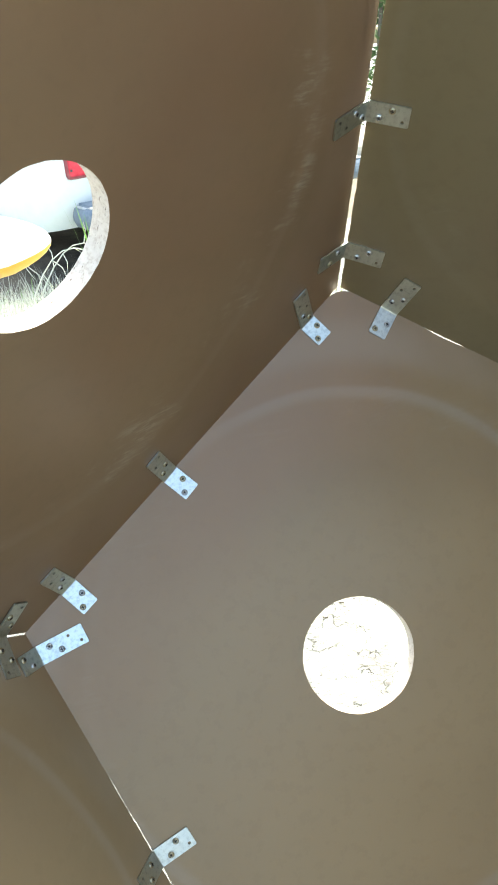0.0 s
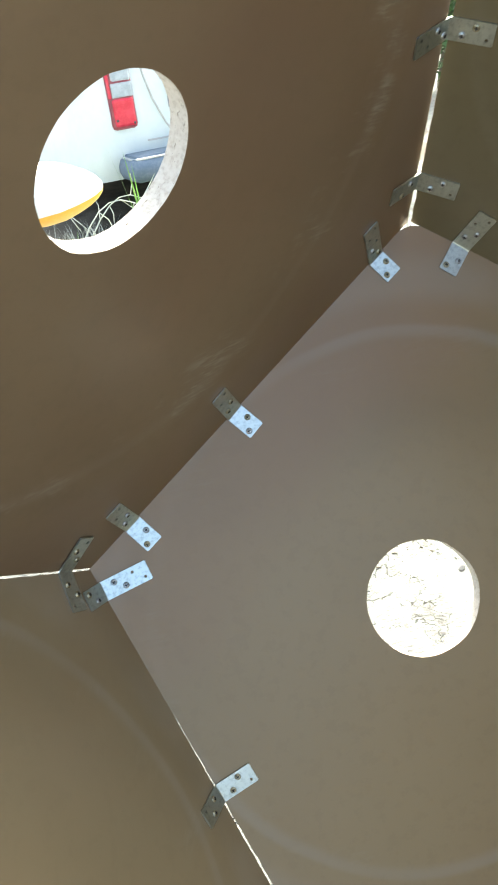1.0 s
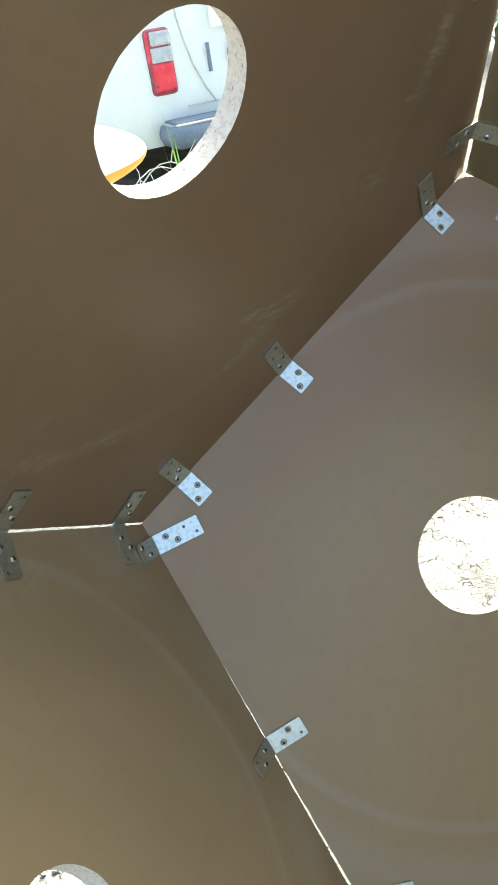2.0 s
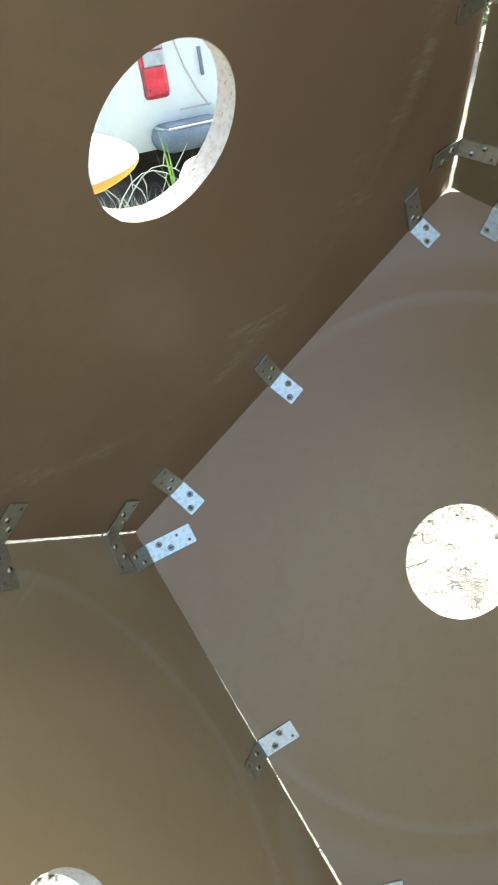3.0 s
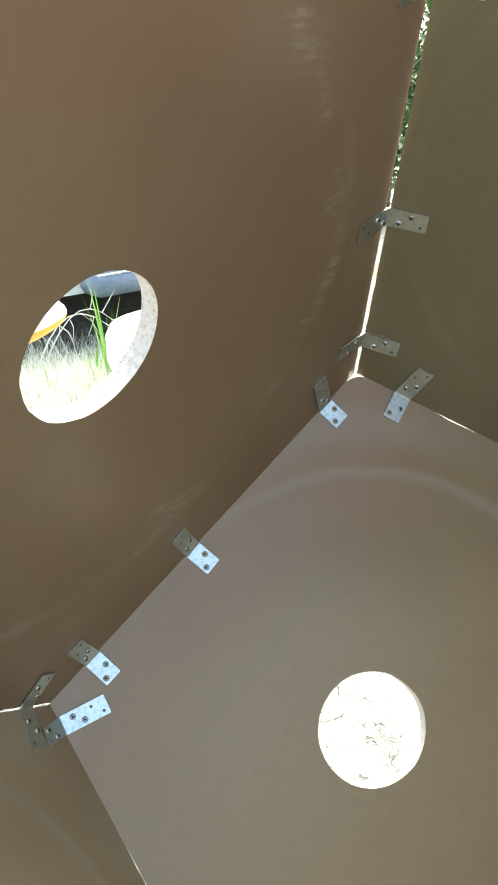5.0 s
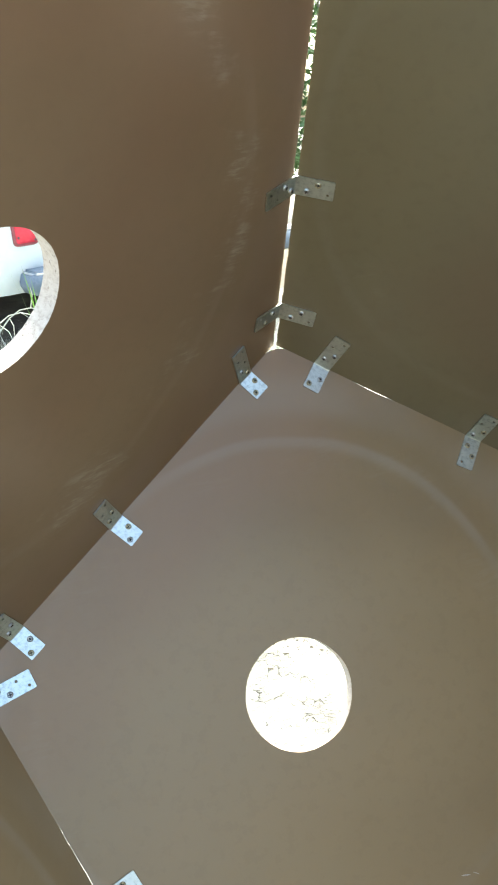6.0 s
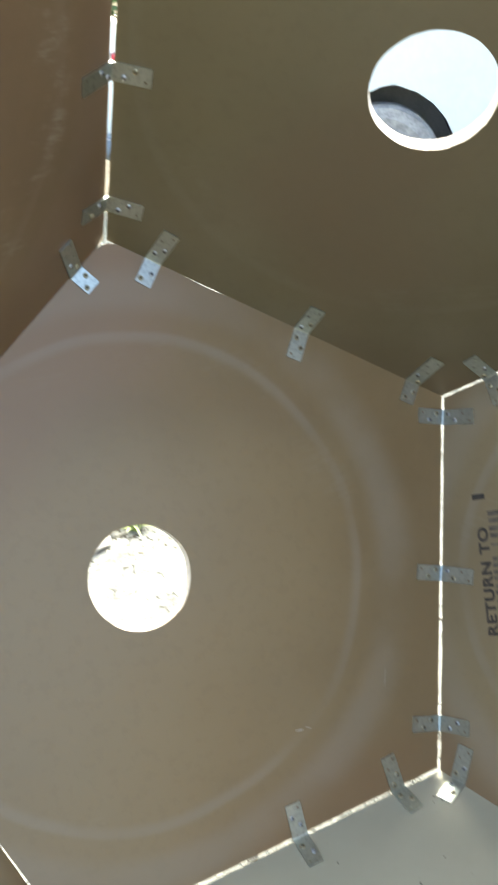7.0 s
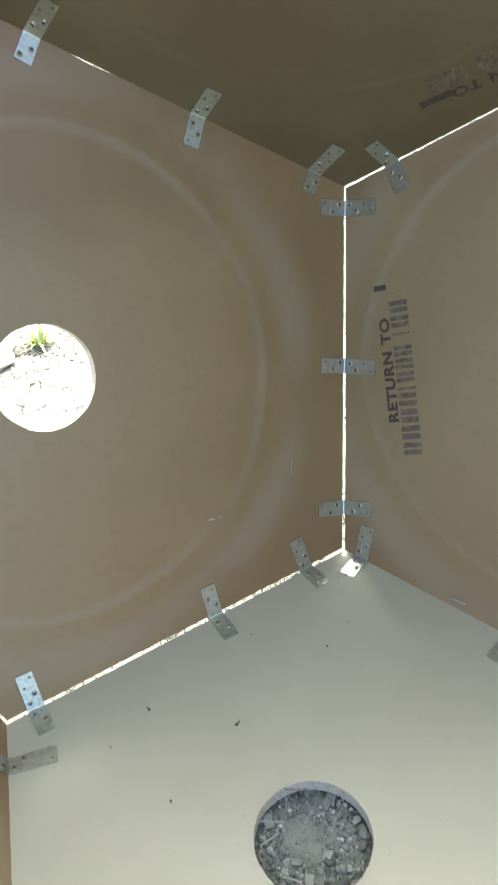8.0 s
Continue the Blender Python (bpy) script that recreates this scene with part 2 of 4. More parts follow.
def panel(name, parent):
    n = NORMALS[name]
    u, v = face_axes(n)
    w = u.cross(v)
    centre = MIDDLE + n * INR
    hole = HOLES.get(name, (0.02, 0.01))
    origin = centre + u * hole[0] + v * hole[1]
    flip = w.dot(n)
    place = Matrix((( *u, ), ( *v, ), ( *w, ))).transposed().to_4x4()
    place.translation = origin
    inv = place.inverted()
    # outline: one worn line a side, set back by the joint
    order = sorted(neighbours(name), key=lambda k: math.atan2((NORMALS[k] - n).dot(v), (NORMALS[k] - n).dot(u)))
    lines = []
    for k in order:
        mid, d = edge_of(name, k)
        inward = (centre - mid).normalized()
        g0, g1 = GAPS.get((name, k), GAPS.get((k, name), (0.0002, 0.0002)))
        p0, p1 = mid - d * EDGE / 2 + inward * g0, mid + d * EDGE / 2 + inward * g1
        lines.append((p0, p1, inward, max(g0, g1)))
    corners = []
    for i in range(5):
        a0, a1 = lines[i - 1][:2]
        b0, b1 = lines[i][:2]
        da, db = a1 - a0, b1 - b0
        r = b0 - a0
        c = da.cross(db)
        s = r.cross(db).dot(c) / c.dot(c)
        corners.append(a0 + da * s)
    peak = max(corners, key=lambda c: c.z)
    bm = bmesh.new()
    ring = []
    seed = 7.3 * list(NORMALS).index(name)
    for i in range(5):
        a, b, inward = corners[i], corners[(i + 1) % 5], lines[i][2]
        for k in range(60):
            s = k / 60
            wear = 0.0013 if lines[i][3] > 0.0008 else 0.0003
            chip = max(0.0, noise.noise(Vector((seed + i * 11 + s * 40, 0.3, 1.7)))) * wear if 0 < k else 0.0
            if name == "front" and order[i] == "right":  # a stretch of open joint
                far = (s if a.z > b.z else 1 - s)
                chip += 0.0022 * max(0.0, 1 - abs(far - 0.27) / 0.10)
            spot = a.lerp(b, s)
            if name == "front":  # its upper corner is broken off
                spot = spot + (centre - peak).normalized() * max(0.0, 0.0065 - 0.45 * (spot - peak).length)
            ring.append(bm.verts.new(inv @ (spot + inward * chip)))
    es = [bm.edges.new((ring[i], ring[(i + 1) % len(ring)])) for i in range(len(ring))]
    circle = []
    for k in range(72):
        ang = 2 * math.pi * k / 72
        r = HOLE_R + 0.0007 * noise.noise(Vector((seed + 3 * math.cos(ang), 3 * math.sin(ang), 0.5))) + 0.0004 * noise.noise(Vector((seed + 14 * math.cos(ang), 14 * math.sin(ang), 2.5)))
        circle.append(bm.verts.new((r * math.cos(ang), r * math.sin(ang), 0)))
    es += [bm.edges.new((circle[i], circle[(i + 1) % 72])) for i in range(72)]
    bmesh.ops.triangle_fill(bm, edges=es, use_beauty=True, use_dissolve=False)
    res = bmesh.ops.extrude_face_region(bm, geom=bm.faces[:])
    bmesh.ops.translate(bm, verts=[g for g in res["geom"] if isinstance(g, bmesh.types.BMVert)], vec=(0, 0, BOARD * flip))
    bmesh.ops.recalc_face_normals(bm, faces=bm.faces[:])
    for f in bm.faces:
        f.material_index = 1 if abs(f.normal.z) < 0.5 else 0
    ob = part("panel", bm, ({"base": DUSTY, "left": SCUFFED, "lower_left": LIGHTENED, "right": DARKENED, "lower_right": LIGHTENED}.get(name, FILM), RAW), parent)
    ob.matrix_basis = place
    return ob


shell = tagged(empty("dodecahedron_shell", Matrix()), "hollow dodecahedron of brown film-faced boards with round holes", "play house")
BUILT = ("front", "left", "right", "lower_left", "lower_right", "base", "low_back_right", "far_right")  # the last two are unseen, added to block light; four are left open
PANELS = {name: panel(name, shell) for name in BUILT}


# ---- bent steel straps that hold the boards together ----
LENGTH, HALF, SHEET, LIFT = 0.086, 0.0103, 0.0016, 0.0007
FOLD = math.acos(-1 / math.sqrt(5)) / 2  # half the inner angle between two boards
HOLE_SPOTS = [(0.006, 0.0052), (0.0165, -0.0048), (0.0275, 0.0044), (0.0375, -0.0040), (0.0485, 0.0040), (0.0585, -0.0044), (0.0695, 0.0048), (0.080, -0.0052)]


def leg_matrix(side):
    """Leg frame: x along the edge, y away from the edge, z into the hollow."""
    y = Vector((0, side * math.sin(FOLD), math.cos(FOLD)))
    x = Vector((side, 0, 0))
    z = x.cross(y)
    return Matrix((( *x, ), ( *y, ), ( *z, ))).transposed().to_4x4()


def leg_holes(side, first):
    """Holes on one leg as (y, x), when the bend stands at first metres along the strap."""
    spots = []
    for along, across in HOLE_SPOTS:
        y = (first - along) if side > 0 else (along - first)
        if y > 0.0068:
            spots.append((y, across * side))
    return sorted(spots)


def strap_mesh(first):
    bm = bmesh.new()
    y0 = 0.0035
    for side, leg in ((1, first), (-1, LENGTH - first)):
        loop = [(-HALF, y0), (HALF, y0), (HALF, leg - 0.001), (HALF - 0.001, leg), (-HALF + 0.001, leg), (-HALF, leg - 0.001)]
        vs = [bm.verts.new((x, y, 0)) for x, y in loop]
        es = [bm.edges.new((vs[i], vs[(i + 1) % 6])) for i in range(6)]
        for hy, hx in leg_holes(side, first):
            c = [bm.verts.new((hx + 0.0017 * math.cos(a * math.pi / 5), hy + 0.0017 * math.sin(a * math.pi / 5), 0)) for a in range(10)]
            es += [bm.edges.new((c[i], c[(i + 1) % 10])) for i in range(10)]
        filled = [g for g in bmesh.ops.triangle_fill(bm, edges=es, use_beauty=True)["geom"] if isinstance(g, bmesh.types.BMFace)]
        res = bmesh.ops.extrude_face_region(bm, geom=filled)
        top = [g for g in res["geom"] if isinstance(g, bmesh.types.BMVert)]
        bmesh.ops.translate(bm, verts=top, vec=(0, 0, SHEET))
        whole = {v for f in filled for v in f.verts} | set(top)
        bmesh.ops.transform(bm, matrix=leg_matrix(side) @ Matrix.Translation((0, 0, LIFT)), verts=list(whole))
    # the bend, a short arc over the joint
    ends = []
    for side in (1, -1):
        m = leg_matrix(side)
        ends.append([m @ Vector((side * x, y0, z)) for x, z in ((-HALF, LIFT), (HALF, LIFT), (HALF, LIFT + SHEET), (-HALF, LIFT + SHEET))])
    rows = []
    for k in range(4):
        f = k / 3
        dip = Vector((0, 0, -0.0009 * math.sin(math.pi * f)))
        rows.append([bm.verts.new(p.lerp(q, f) + dip) for p, q in zip(*ends)])
    for r, q in zip(rows, rows[1:]):
        for i in range(4):
            bm.faces.new((r[i], r[(i + 1) % 4], q[(i + 1) % 4], q[i]))
    bmesh.ops.recalc_face_normals(bm, faces=bm.faces[:])
    data = bpy.data.meshes.new("strap")
    bm.to_mesh(data)
    bm.free()
    data.materials.append(ZINC)
    return data


def screw_mesh(material):
    """Pan head; a raised dark cross paints in the shade of its recess."""
    bm = bmesh.new()
    lathe(bm, [(0.0032, 0.0), (0.0034, 0.0006), (0.0030, 0.0014), (0.0021, 0.0020), (0.0012, 0.0018)], 14)
    data = bpy.data.meshes.new("screw")
    for lo, hi in (((-0.0017, -0.0005, 0.0018), (0.0017, 0.0005, 0.00226)), ((-0.0005, -0.0017, 0.0018), (0.0005, 0.0017, 0.00228))):
        before = len(bm.faces)
        box(bm, lo, hi)
        bm.faces.ensure_lookup_table()
        for f in bm.faces[before:]:
            f.material_index = 1
    bm.to_mesh(data)
    bm.free()
    data.materials.append(material)
    data.materials.append(DARK)
    return data


STRAP_MESHES = {}
SCREWS = [screw_mesh(BRASS), screw_mesh(STEEL)]


def strap(a, b, s, tilt, first):
    """A strap over the edge between faces a and b, s metres from the edge's middle; first: how much of it lies on a."""
    mid, d = edge_of(a, b)
    zin = -(NORMALS[a] + NORMALS[b]).normalized()
    y = zin.cross(d)
    if y.dot(NORMALS[b] - NORMALS[a]) > 0:
        d, y, tilt = -d, -y, tilt
        s = -s
    m = Matrix((( *d, ), ( *y, ), ( *zin, ))).transposed().to_4x4()
    m.translation = mid + d * s
    m = m @ Matrix.Rotation(radians(tilt), 4, "Z")
    if first not in STRAP_MESHES:
        STRAP_MESHES[first] = strap_mesh(first)
    ob = new("strap", STRAP_MESHES[first])
    ob.parent = shell
    ob.matrix_basis = m
    for side in (1, -1):
        for hy, hx in leg_holes(side, first)[:2]:
            sc = new("screw", SCREWS[random.random() < 0.45])
            sc.parent = ob
            sc.matrix_basis = leg_matrix(side) @ Matrix.Translation((hx, hy, LIFT + SHEET)) @ pose(0, 0, 0, random.uniform(-6, 6), random.uniform(-6, 6), random.uniform(0, 90))


# faces, place along the edge, tilt, length on the first face
STRAPS = [
    ("front", "left", 0.194, 0, 0.028), ("front", "left", -0.031, 4, 0.031), ("front", "left", -0.187, 0, 0.032),
    ("front", "lower_left", 0.223, -4, 0.052), ("front", "lower_left", -0.018, 2, 0.042),
    ("left", "lower_left", -0.207, 3, 0.044), ("left", "lower_left", -0.044, 2, 0.044), ("left", "lower_left", 0.17, 0, 0.043),
    ("right", "left", -0.195, -6, 0.043), ("right", "left", -0.030, 0, 0.041), ("right", "left", 0.19, 0, 0.043),
    ("front", "right", 0.187, -4, 0.033), ("front", "right", -0.023, 3, 0.040), ("front", "right", -0.198, 0, 0.030),
    ("front", "lower_right", 0.221, -1, 0.039), ("front", "lower_right", 0.009, -3, 0.038), ("front", "lower_right", -0.189, 0, 0.042),
    ("right", "lower_right", -0.176, 5, 0.046), ("right", "lower_right", 0.15, 0, 0.043),
    ("front", "base", 0.184, 4, 0.047), ("front", "base", 0.0385, -2, 0.043), ("front", "base", -0.213, -1, 0.047),
    ("lower_right", "base", 0.220, 5, 0.048), ("lower_right", "base", -0.006, 0, 0.039), ("lower_left", "base", 0.19, 3, 0.030),
]
for a, b, s, tilt, first in STRAPS:
    strap(a, b, s, tilt, first)


# ---- stencilled writing on two boards ----
def lettering(text, size, name, parent, m, material):
    curve = bpy.data.curves.new("stencil", "FONT")
    curve.body = text
    curve.size = size
    curve.extrude = 0.0
    curve.offset = size * 0.042
    curve.space_character = 1.12
    temp = new("stencil_source", curve)
    data = bpy.data.meshes.new_from_object(temp.evaluated_get(bpy.context.evaluated_depsgraph_get()))
    bpy.data.objects.remove(temp)
    data.materials.clear()
    data.materials.append(material)
    ob = new(name, data)
    ob.parent = parent
    ob.matrix_basis = m
    return ob


def on_face(name, p, way, lift):
    """A frame on a board's inner side: p and way along the face's axes from the face centre; x runs along way, z into the hollow."""
    n = NORMALS[name]
    u, v = face_axes(n)
    x = (u * way[0] + v * way[1]).normalized()
    z = -n
    y = z.cross(x)
    m = Matrix((( *x, ), ( *y, ), ( *z, ))).transposed().to_4x4()
    m.translation = MIDDLE + n * INR + u * p[0] + v * p[1] - n * lift
    return PANELS[name].matrix_basis.inverted() @ m


def bars(name, parent, m, spans, height, material):
    for x0, x1, y0 in spans:
        bm = bmesh.new()
        n = max(2, int((x1 - x0) / 0.002))
        low = [bm.verts.new((x0 + (x1 - x0) * k / n, y0 + random.uniform(0, 0.0012), 0)) for k in range(n + 1)]
        high = [bm.verts.new((x0 + (x1 - x0) * k / n + random.uniform(-0.0004, 0.0004), y0 + height - random.uniform(0, 0.0016), 0)) for k in range(n + 1)]
        for k in range(n):
            bm.faces.new((low[k], low[k + 1], high[k + 1], high[k]))
        part(name, bm, material, parent).matrix_basis = m


def stencil(face, p, way, size, smear):
    board = PANELS[face]
    m = on_face(face, p, way, 0.0004)
    tagged(lettering("RETURN TO", size, "stencil_letters", board, m @ Matrix.Diagonal((1.2, 1, 1, 1)), INK), "dark brown stencilled capital letters")
    spans = []
    x = -0.044
    for width in (0.017, 0.019, 0.019, 0.018, 0.007, 0.014, 0.014, 0.014, None, 0.007, 0.016, 0.016):
        if width is None:
            x += 0.010
            continue
        spans.append((x, x + width * 0.40, -0.0300))
        if width > 0.01:
            spans.append((x + width * 0.55, x + width * 0.95, -0.0300))
        x += width + 0.0034
    bars("stencil_bar", board, m, spans, 0.0275, FADED)
    along, tall = (0.139, 0.011) if smear > 0.02 else (0.177, 0.019)
    bars("ink_smear", board, m @ Matrix.Translation((along, -0.002 if tall > 0.01 else 0.004, 0.0002)), [(0.0, smear, 0.0)], tall, INK)


stencil("lower_right", (0.2270, -0.1424), (0.427, 0.904), 0.0195, 0.007)
stencil("right", (-0.2406, -0.198), (0.87, -0.485), 0.0195, 0.040)


# ---- nicks in the film of the front board ----
def nick(p, way, length, width):
    bm = bmesh.new()
    n = 8
    low, high = [], []
    for k in range(n + 1):
        f = k / n
        swell = width * math.sin(math.pi * (0.06 + 0.88 * f)) * random.uniform(0.5, 1.0)
        low.append(bm.verts.new((length * (f - 0.5), -swell / 2, 0.00002)))
        high.append(bm.verts.new((length * (f - 0.5), swell / 2, 0.00025)))
    for k in range(n):
        bm.faces.new((low[k], low[k + 1], high[k + 1], high[k]))
    part("nick", bm, RAW, PANELS["front"]).matrix_basis = on_face("front", p, way, 0.0003)


nick((-0.0745, -0.2195), (0.95, 0.2), 0.011, 0.0016)
nick((-0.087, -0.221), (0.8, 0.5), 0.008, 0.0008)
nick((-0.2080, -0.2000), (0.35, -0.94), 0.024, 0.0005)


# ---- the yard outside ----
GROUND_Z = -0.034


def yard_material():
    m, t, p = principled("pale_dry_ground", rough=0.95, spec=0.1)
    co = object_coords(t)
    big, mid, fine = noise_tex(t, co, 1.3, 4.0), noise_tex(t, co, 16.0, 5.0, 0.65), noise_tex(t, co, 120.0, 4.0, 0.7)
    col = ramp(t, mid, [(0.30, (0.09, 0.092, 0.088)), (0.44, (0.165, 0.17, 0.164)), (0.70, (0.215, 0.222, 0.215))])
    cracks = t.nodes.new("ShaderNodeTexVoronoi")
    cracks.feature = "DISTANCE_TO_EDGE"
    cracks.inputs["Scale"].default_value = 44.0
    warp = t.nodes.new("ShaderNodeVectorMath")
    warp.operation = "MULTIPLY_ADD"
    tex = node(t, "ShaderNodeTexNoise", Scale=18.0, Detail=3.0)
    t.links.new(co, tex.inputs["Vector"])
    t.links.new(tex.outputs["Color"], warp.inputs[0])
    warp.inputs[1].default_value = (0.06, 0.06, 0.06)
    t.links.new(co, warp.inputs[2])
    t.links.new(warp.outputs[0], cracks.inputs["Vector"])
    line = ramp(t, cracks.outputs["Distance"], [(0.0, grey(1)), (0.035, grey(0))])
    line = calc(t, "MULTIPLY", line, ramp(t, mid, [(0.40, grey(1)), (0.50, grey(0))]))
    col = blend(t, calc(t, "MULTIPLY", line, 0.7), col, (0.06, 0.06, 0.056))
    lie = node(t, "ShaderNodeMapping")
    lie.inputs["Scale"].default_value = (1, 3.2, 1)
    t.links.new(co, lie.inputs[0])
    litter = ramp(t, noise_tex(t, lie.outputs[0], 62.0, 3.0, 0.6), [(0.37, grey(1)), (0.44, grey(0))])
    col = blend(t, calc(t, "MULTIPLY", litter, 0.75), col, (0.08, 0.08, 0.074))
    t.links.new(blend(t, ramp(t, big, [(0.45, grey(0)), (0.7, grey(0.4))]), col, (0.34, 0.335, 0.30)), p.inputs["Base Color"])
    bump(t, p, calc(t, "SUBTRACT", calc(t, "ADD", mid, calc(t, "MULTIPLY", fine, 0.4)), line), 0.9, 0.012)
    return m


def ground_sheet():
    """One sheet to the horizon, with a finer, uneven middle."""
    bm = bmesh.new()
    steps = [-900, -200, -60, -20, -8, -4]
    fine = [-2.4 + 0.06 * k for k in range(81)]
    ys = steps + fine + [3.4, 4.2, 5, 6, 8, 12, 20, 60, 200, 900]
    xs = steps + fine + [4, 8, 20, 60, 200, 900]
    grid = []
    for y in ys:
        row = []
        for x in xs:
            near = math.exp(-((x / 2.2) ** 2 + ((y - 0.6) / 2.4) ** 2))
            z = near * (0.012 * noise.noise(Vector((x * 2.1, y * 2.1, 0))) + 0.010 * noise.noise(Vector((x * 7, y * 7, 3)))) - 0.004
            row.append(bm.verts.new((x, y, GROUND_Z + z)))
        grid.append(row)
    for r, q in zip(grid, grid[1:]):
        for i in range(len(xs) - 1):
            bm.faces.new((r[i], r[i + 1], q[i + 1], q[i]))
    ob = part("ground", bm, yard_material(), smooth=True)
    return tagged(ob, "pale dry stony ground of a sunlit yard", "ground", kind="structure")


ground_sheet()


# ---- materials of the yard ----
WHITE_PAINT = mottled("white_car_paint", (0.70, 0.76, 0.745), (0.75, 0.80, 0.785), 3.0, 0.28, 0.0)
GLASS_DARK = mottled("dark_window_glass", (0.02, 0.025, 0.03), (0.035, 0.04, 0.045), 2.0, 0.08)
SEAM = mottled("shadowed_seam_sealer", (0.42, 0.41, 0.38), (0.55, 0.54, 0.50), 20.0, 0.7)
# haze over the dark wheel wells is painted into this lighter grey
LINER = mottled("hazy_grey_liner", (0.17, 0.185, 0.195), (0.24, 0.255, 0.26), 8.0, 0.8)
BLACK_TRIM = mottled("black_plastic_trim", (0.03, 0.032, 0.035), (0.055, 0.058, 0.06), 12.0, 0.6, fine=160, depth=0.001)
GREY_BUMPER = mottled("grey_weathered_plastic", (0.10, 0.14, 0.19), (0.17, 0.21, 0.26), 9.0, 0.55, fine=120, depth=0.001)
RED_LENS = mottled("red_lamp_lens", (0.58, 0.02, 0.045), (0.72, 0.05, 0.085), 30.0, 0.15)
DULL_RED = mottled("dull_red_plastic", (0.20, 0.03, 0.04), (0.32, 0.07, 0.08), 30.0, 0.4)
CLEAR_LENS = mottled("pale_lamp_lens", (0.34, 0.38, 0.40), (0.48, 0.52, 0.54), 40.0, 0.15)
TYRE = mottled("dusty_tyre_rubber", (0.22, 0.22, 0.22), (0.48, 0.47, 0.46), 18.0, 0.85, fine=140, depth=0.003)
ALLOY = mottled("grey_wheel_paint", (0.42, 0.43, 0.44), (0.60, 0.61, 0.62), 14.0, 0.35, 0.6)
YELLOW = mottled("yellow_gelcoat", (0.72, 0.36, 0.03), (0.82, 0.46, 0.06), 10.0, 0.35)
GELCOAT = mottled("white_gelcoat", (0.73, 0.77, 0.75), (0.78, 0.82, 0.79), 6.0, 0.3)
TUBE_STEEL = mottled("grey_tube_steel", (0.20, 0.20, 0.21), (0.32, 0.32, 0.32), 30.0, 0.5, 0.5)
STONE = mottled("pale_limestone", (0.36, 0.345, 0.31), (0.52, 0.50, 0.46), 14.0, 0.9, fine=60, depth=0.01)
GREEN_BLADE = mottled("green_grass_blade", (0.14, 0.30, 0.05), (0.24, 0.42, 0.09), 9.0, 0.5)
PALE_BLADE = mottled("pale_weed_blade", (0.26, 0.34, 0.10), (0.40, 0.46, 0.20), 30.0, 0.6)
DRY_STALK = mottled("dry_grass_stalk", (0.46, 0.47, 0.38), (0.64, 0.65, 0.55), 12.0, 0.7)
LEAF = mottled("hedge_leaf", (0.06, 0.115, 0.035), (0.11, 0.19, 0.065), 5.0, 0.5)
CHIP = mottled("grey_stone_chip", (0.24, 0.25, 0.225), (0.40, 0.41, 0.37), 90.0, 0.9, fine=300, depth=0.002)
SOIL_CRUMB = mottled("dark_litter", (0.035, 0.030, 0.022), (0.10, 0.085, 0.06), 60.0, 0.95)
BARK = mottled("grey_bark", (0.12, 0.10, 0.08), (0.22, 0.19, 0.15), 20.0, 0.9, fine=60, depth=0.006)


def gravel_material():
    m, t, p = principled("grey_gravel", rough=0.85, spec=0.3)
    info = t.nodes.new("ShaderNodeNewGeometry")
    pick = ramp(t, info.outputs["Random Per Island"], [(0.0, (0.12, 0.126, 0.108)), (0.35, (0.23, 0.24, 0.21)), (0.7, (0.34, 0.35, 0.31)), (0.9, (0.48, 0.49, 0.44)), (1.0, (0.66, 0.66, 0.60))])
    n = noise_tex(t, object_coords(t), 160.0, 4.0, 0.65)
    t.links.new(blend(t, calc(t, "MULTIPLY", n, 0.5), pick, (0.16, 0.155, 0.145)), p.inputs["Base Color"])
    bump(t, p, n, 0.5, 0.001)
    return m


# ---- vehicles ----
def side_profile(points, arches):
    """Closed outline in (y, z), run forwards along the underside with wheel arches cut out of it."""
    low = points["low"]
    out = [(points["rear"], low)]
    for y, z, r in sorted(arches):
        dz = low - z
        half = math.sqrt(r * r - dz * dz)
        a0 = math.atan2(dz, -half) % (2 * math.pi)
        a1 = math.atan2(dz, half)
        for k in range(15):
            a = a0 + (a1 - a0) * k / 14
            out.append((y + r * math.cos(a), z + r * math.sin(a)))
    return out + [(points["nose"], low)] + points["upper"]


def vehicle_body(outline, width, tumble, waist, corner=0.09):
    """The outline swept across the width in sections that swell and lean in above the waist."""
    bm = bmesh.new()
    turn = [(corner * (1 - math.cos(k * math.pi / 12)), corner * (1 - math.sin(k * math.pi / 12))) for k in range(7)]
    stations = turn + [(width - x, shrink) for x, shrink in reversed(turn)]
    cy = sum(y for y, z in outline) / len(outline)
    rows = []
    for x, shrink in stations:
        row = []
        for y, z in outline:
            lean = max(0.0, z - waist) * tumble
            xx = x + lean if x < width / 2 else x - lean
            yy = y - math.copysign(min(shrink, abs(y - cy)), y - cy) if abs(y - cy) > 1.2 else y
            row.append(bm.verts.new((xx, yy, z - (shrink * 0.5 if z > waist else 0))))
        rows.append(row)
    n = len(outline)
    for r, q in zip(rows, rows[1:]):
        for i in range(n):
            bm.faces.new((r[i], q[i], q[(i + 1) % n], r[(i + 1) % n]))
    for row, turn in ((rows[0], False), (rows[-1], True)):
        es = [bm.edges.get((row[i], row[(i + 1) % n])) for i in range(n)]
        bmesh.ops.triangle_fill(bm, edges=es, use_beauty=True)
    bmesh.ops.recalc_face_normals(bm, faces=bm.faces[:])
    for e in bm.edges:
        e.smooth = len(e.link_faces) == 2 and e.calc_face_angle() < radians(32)
    return bm


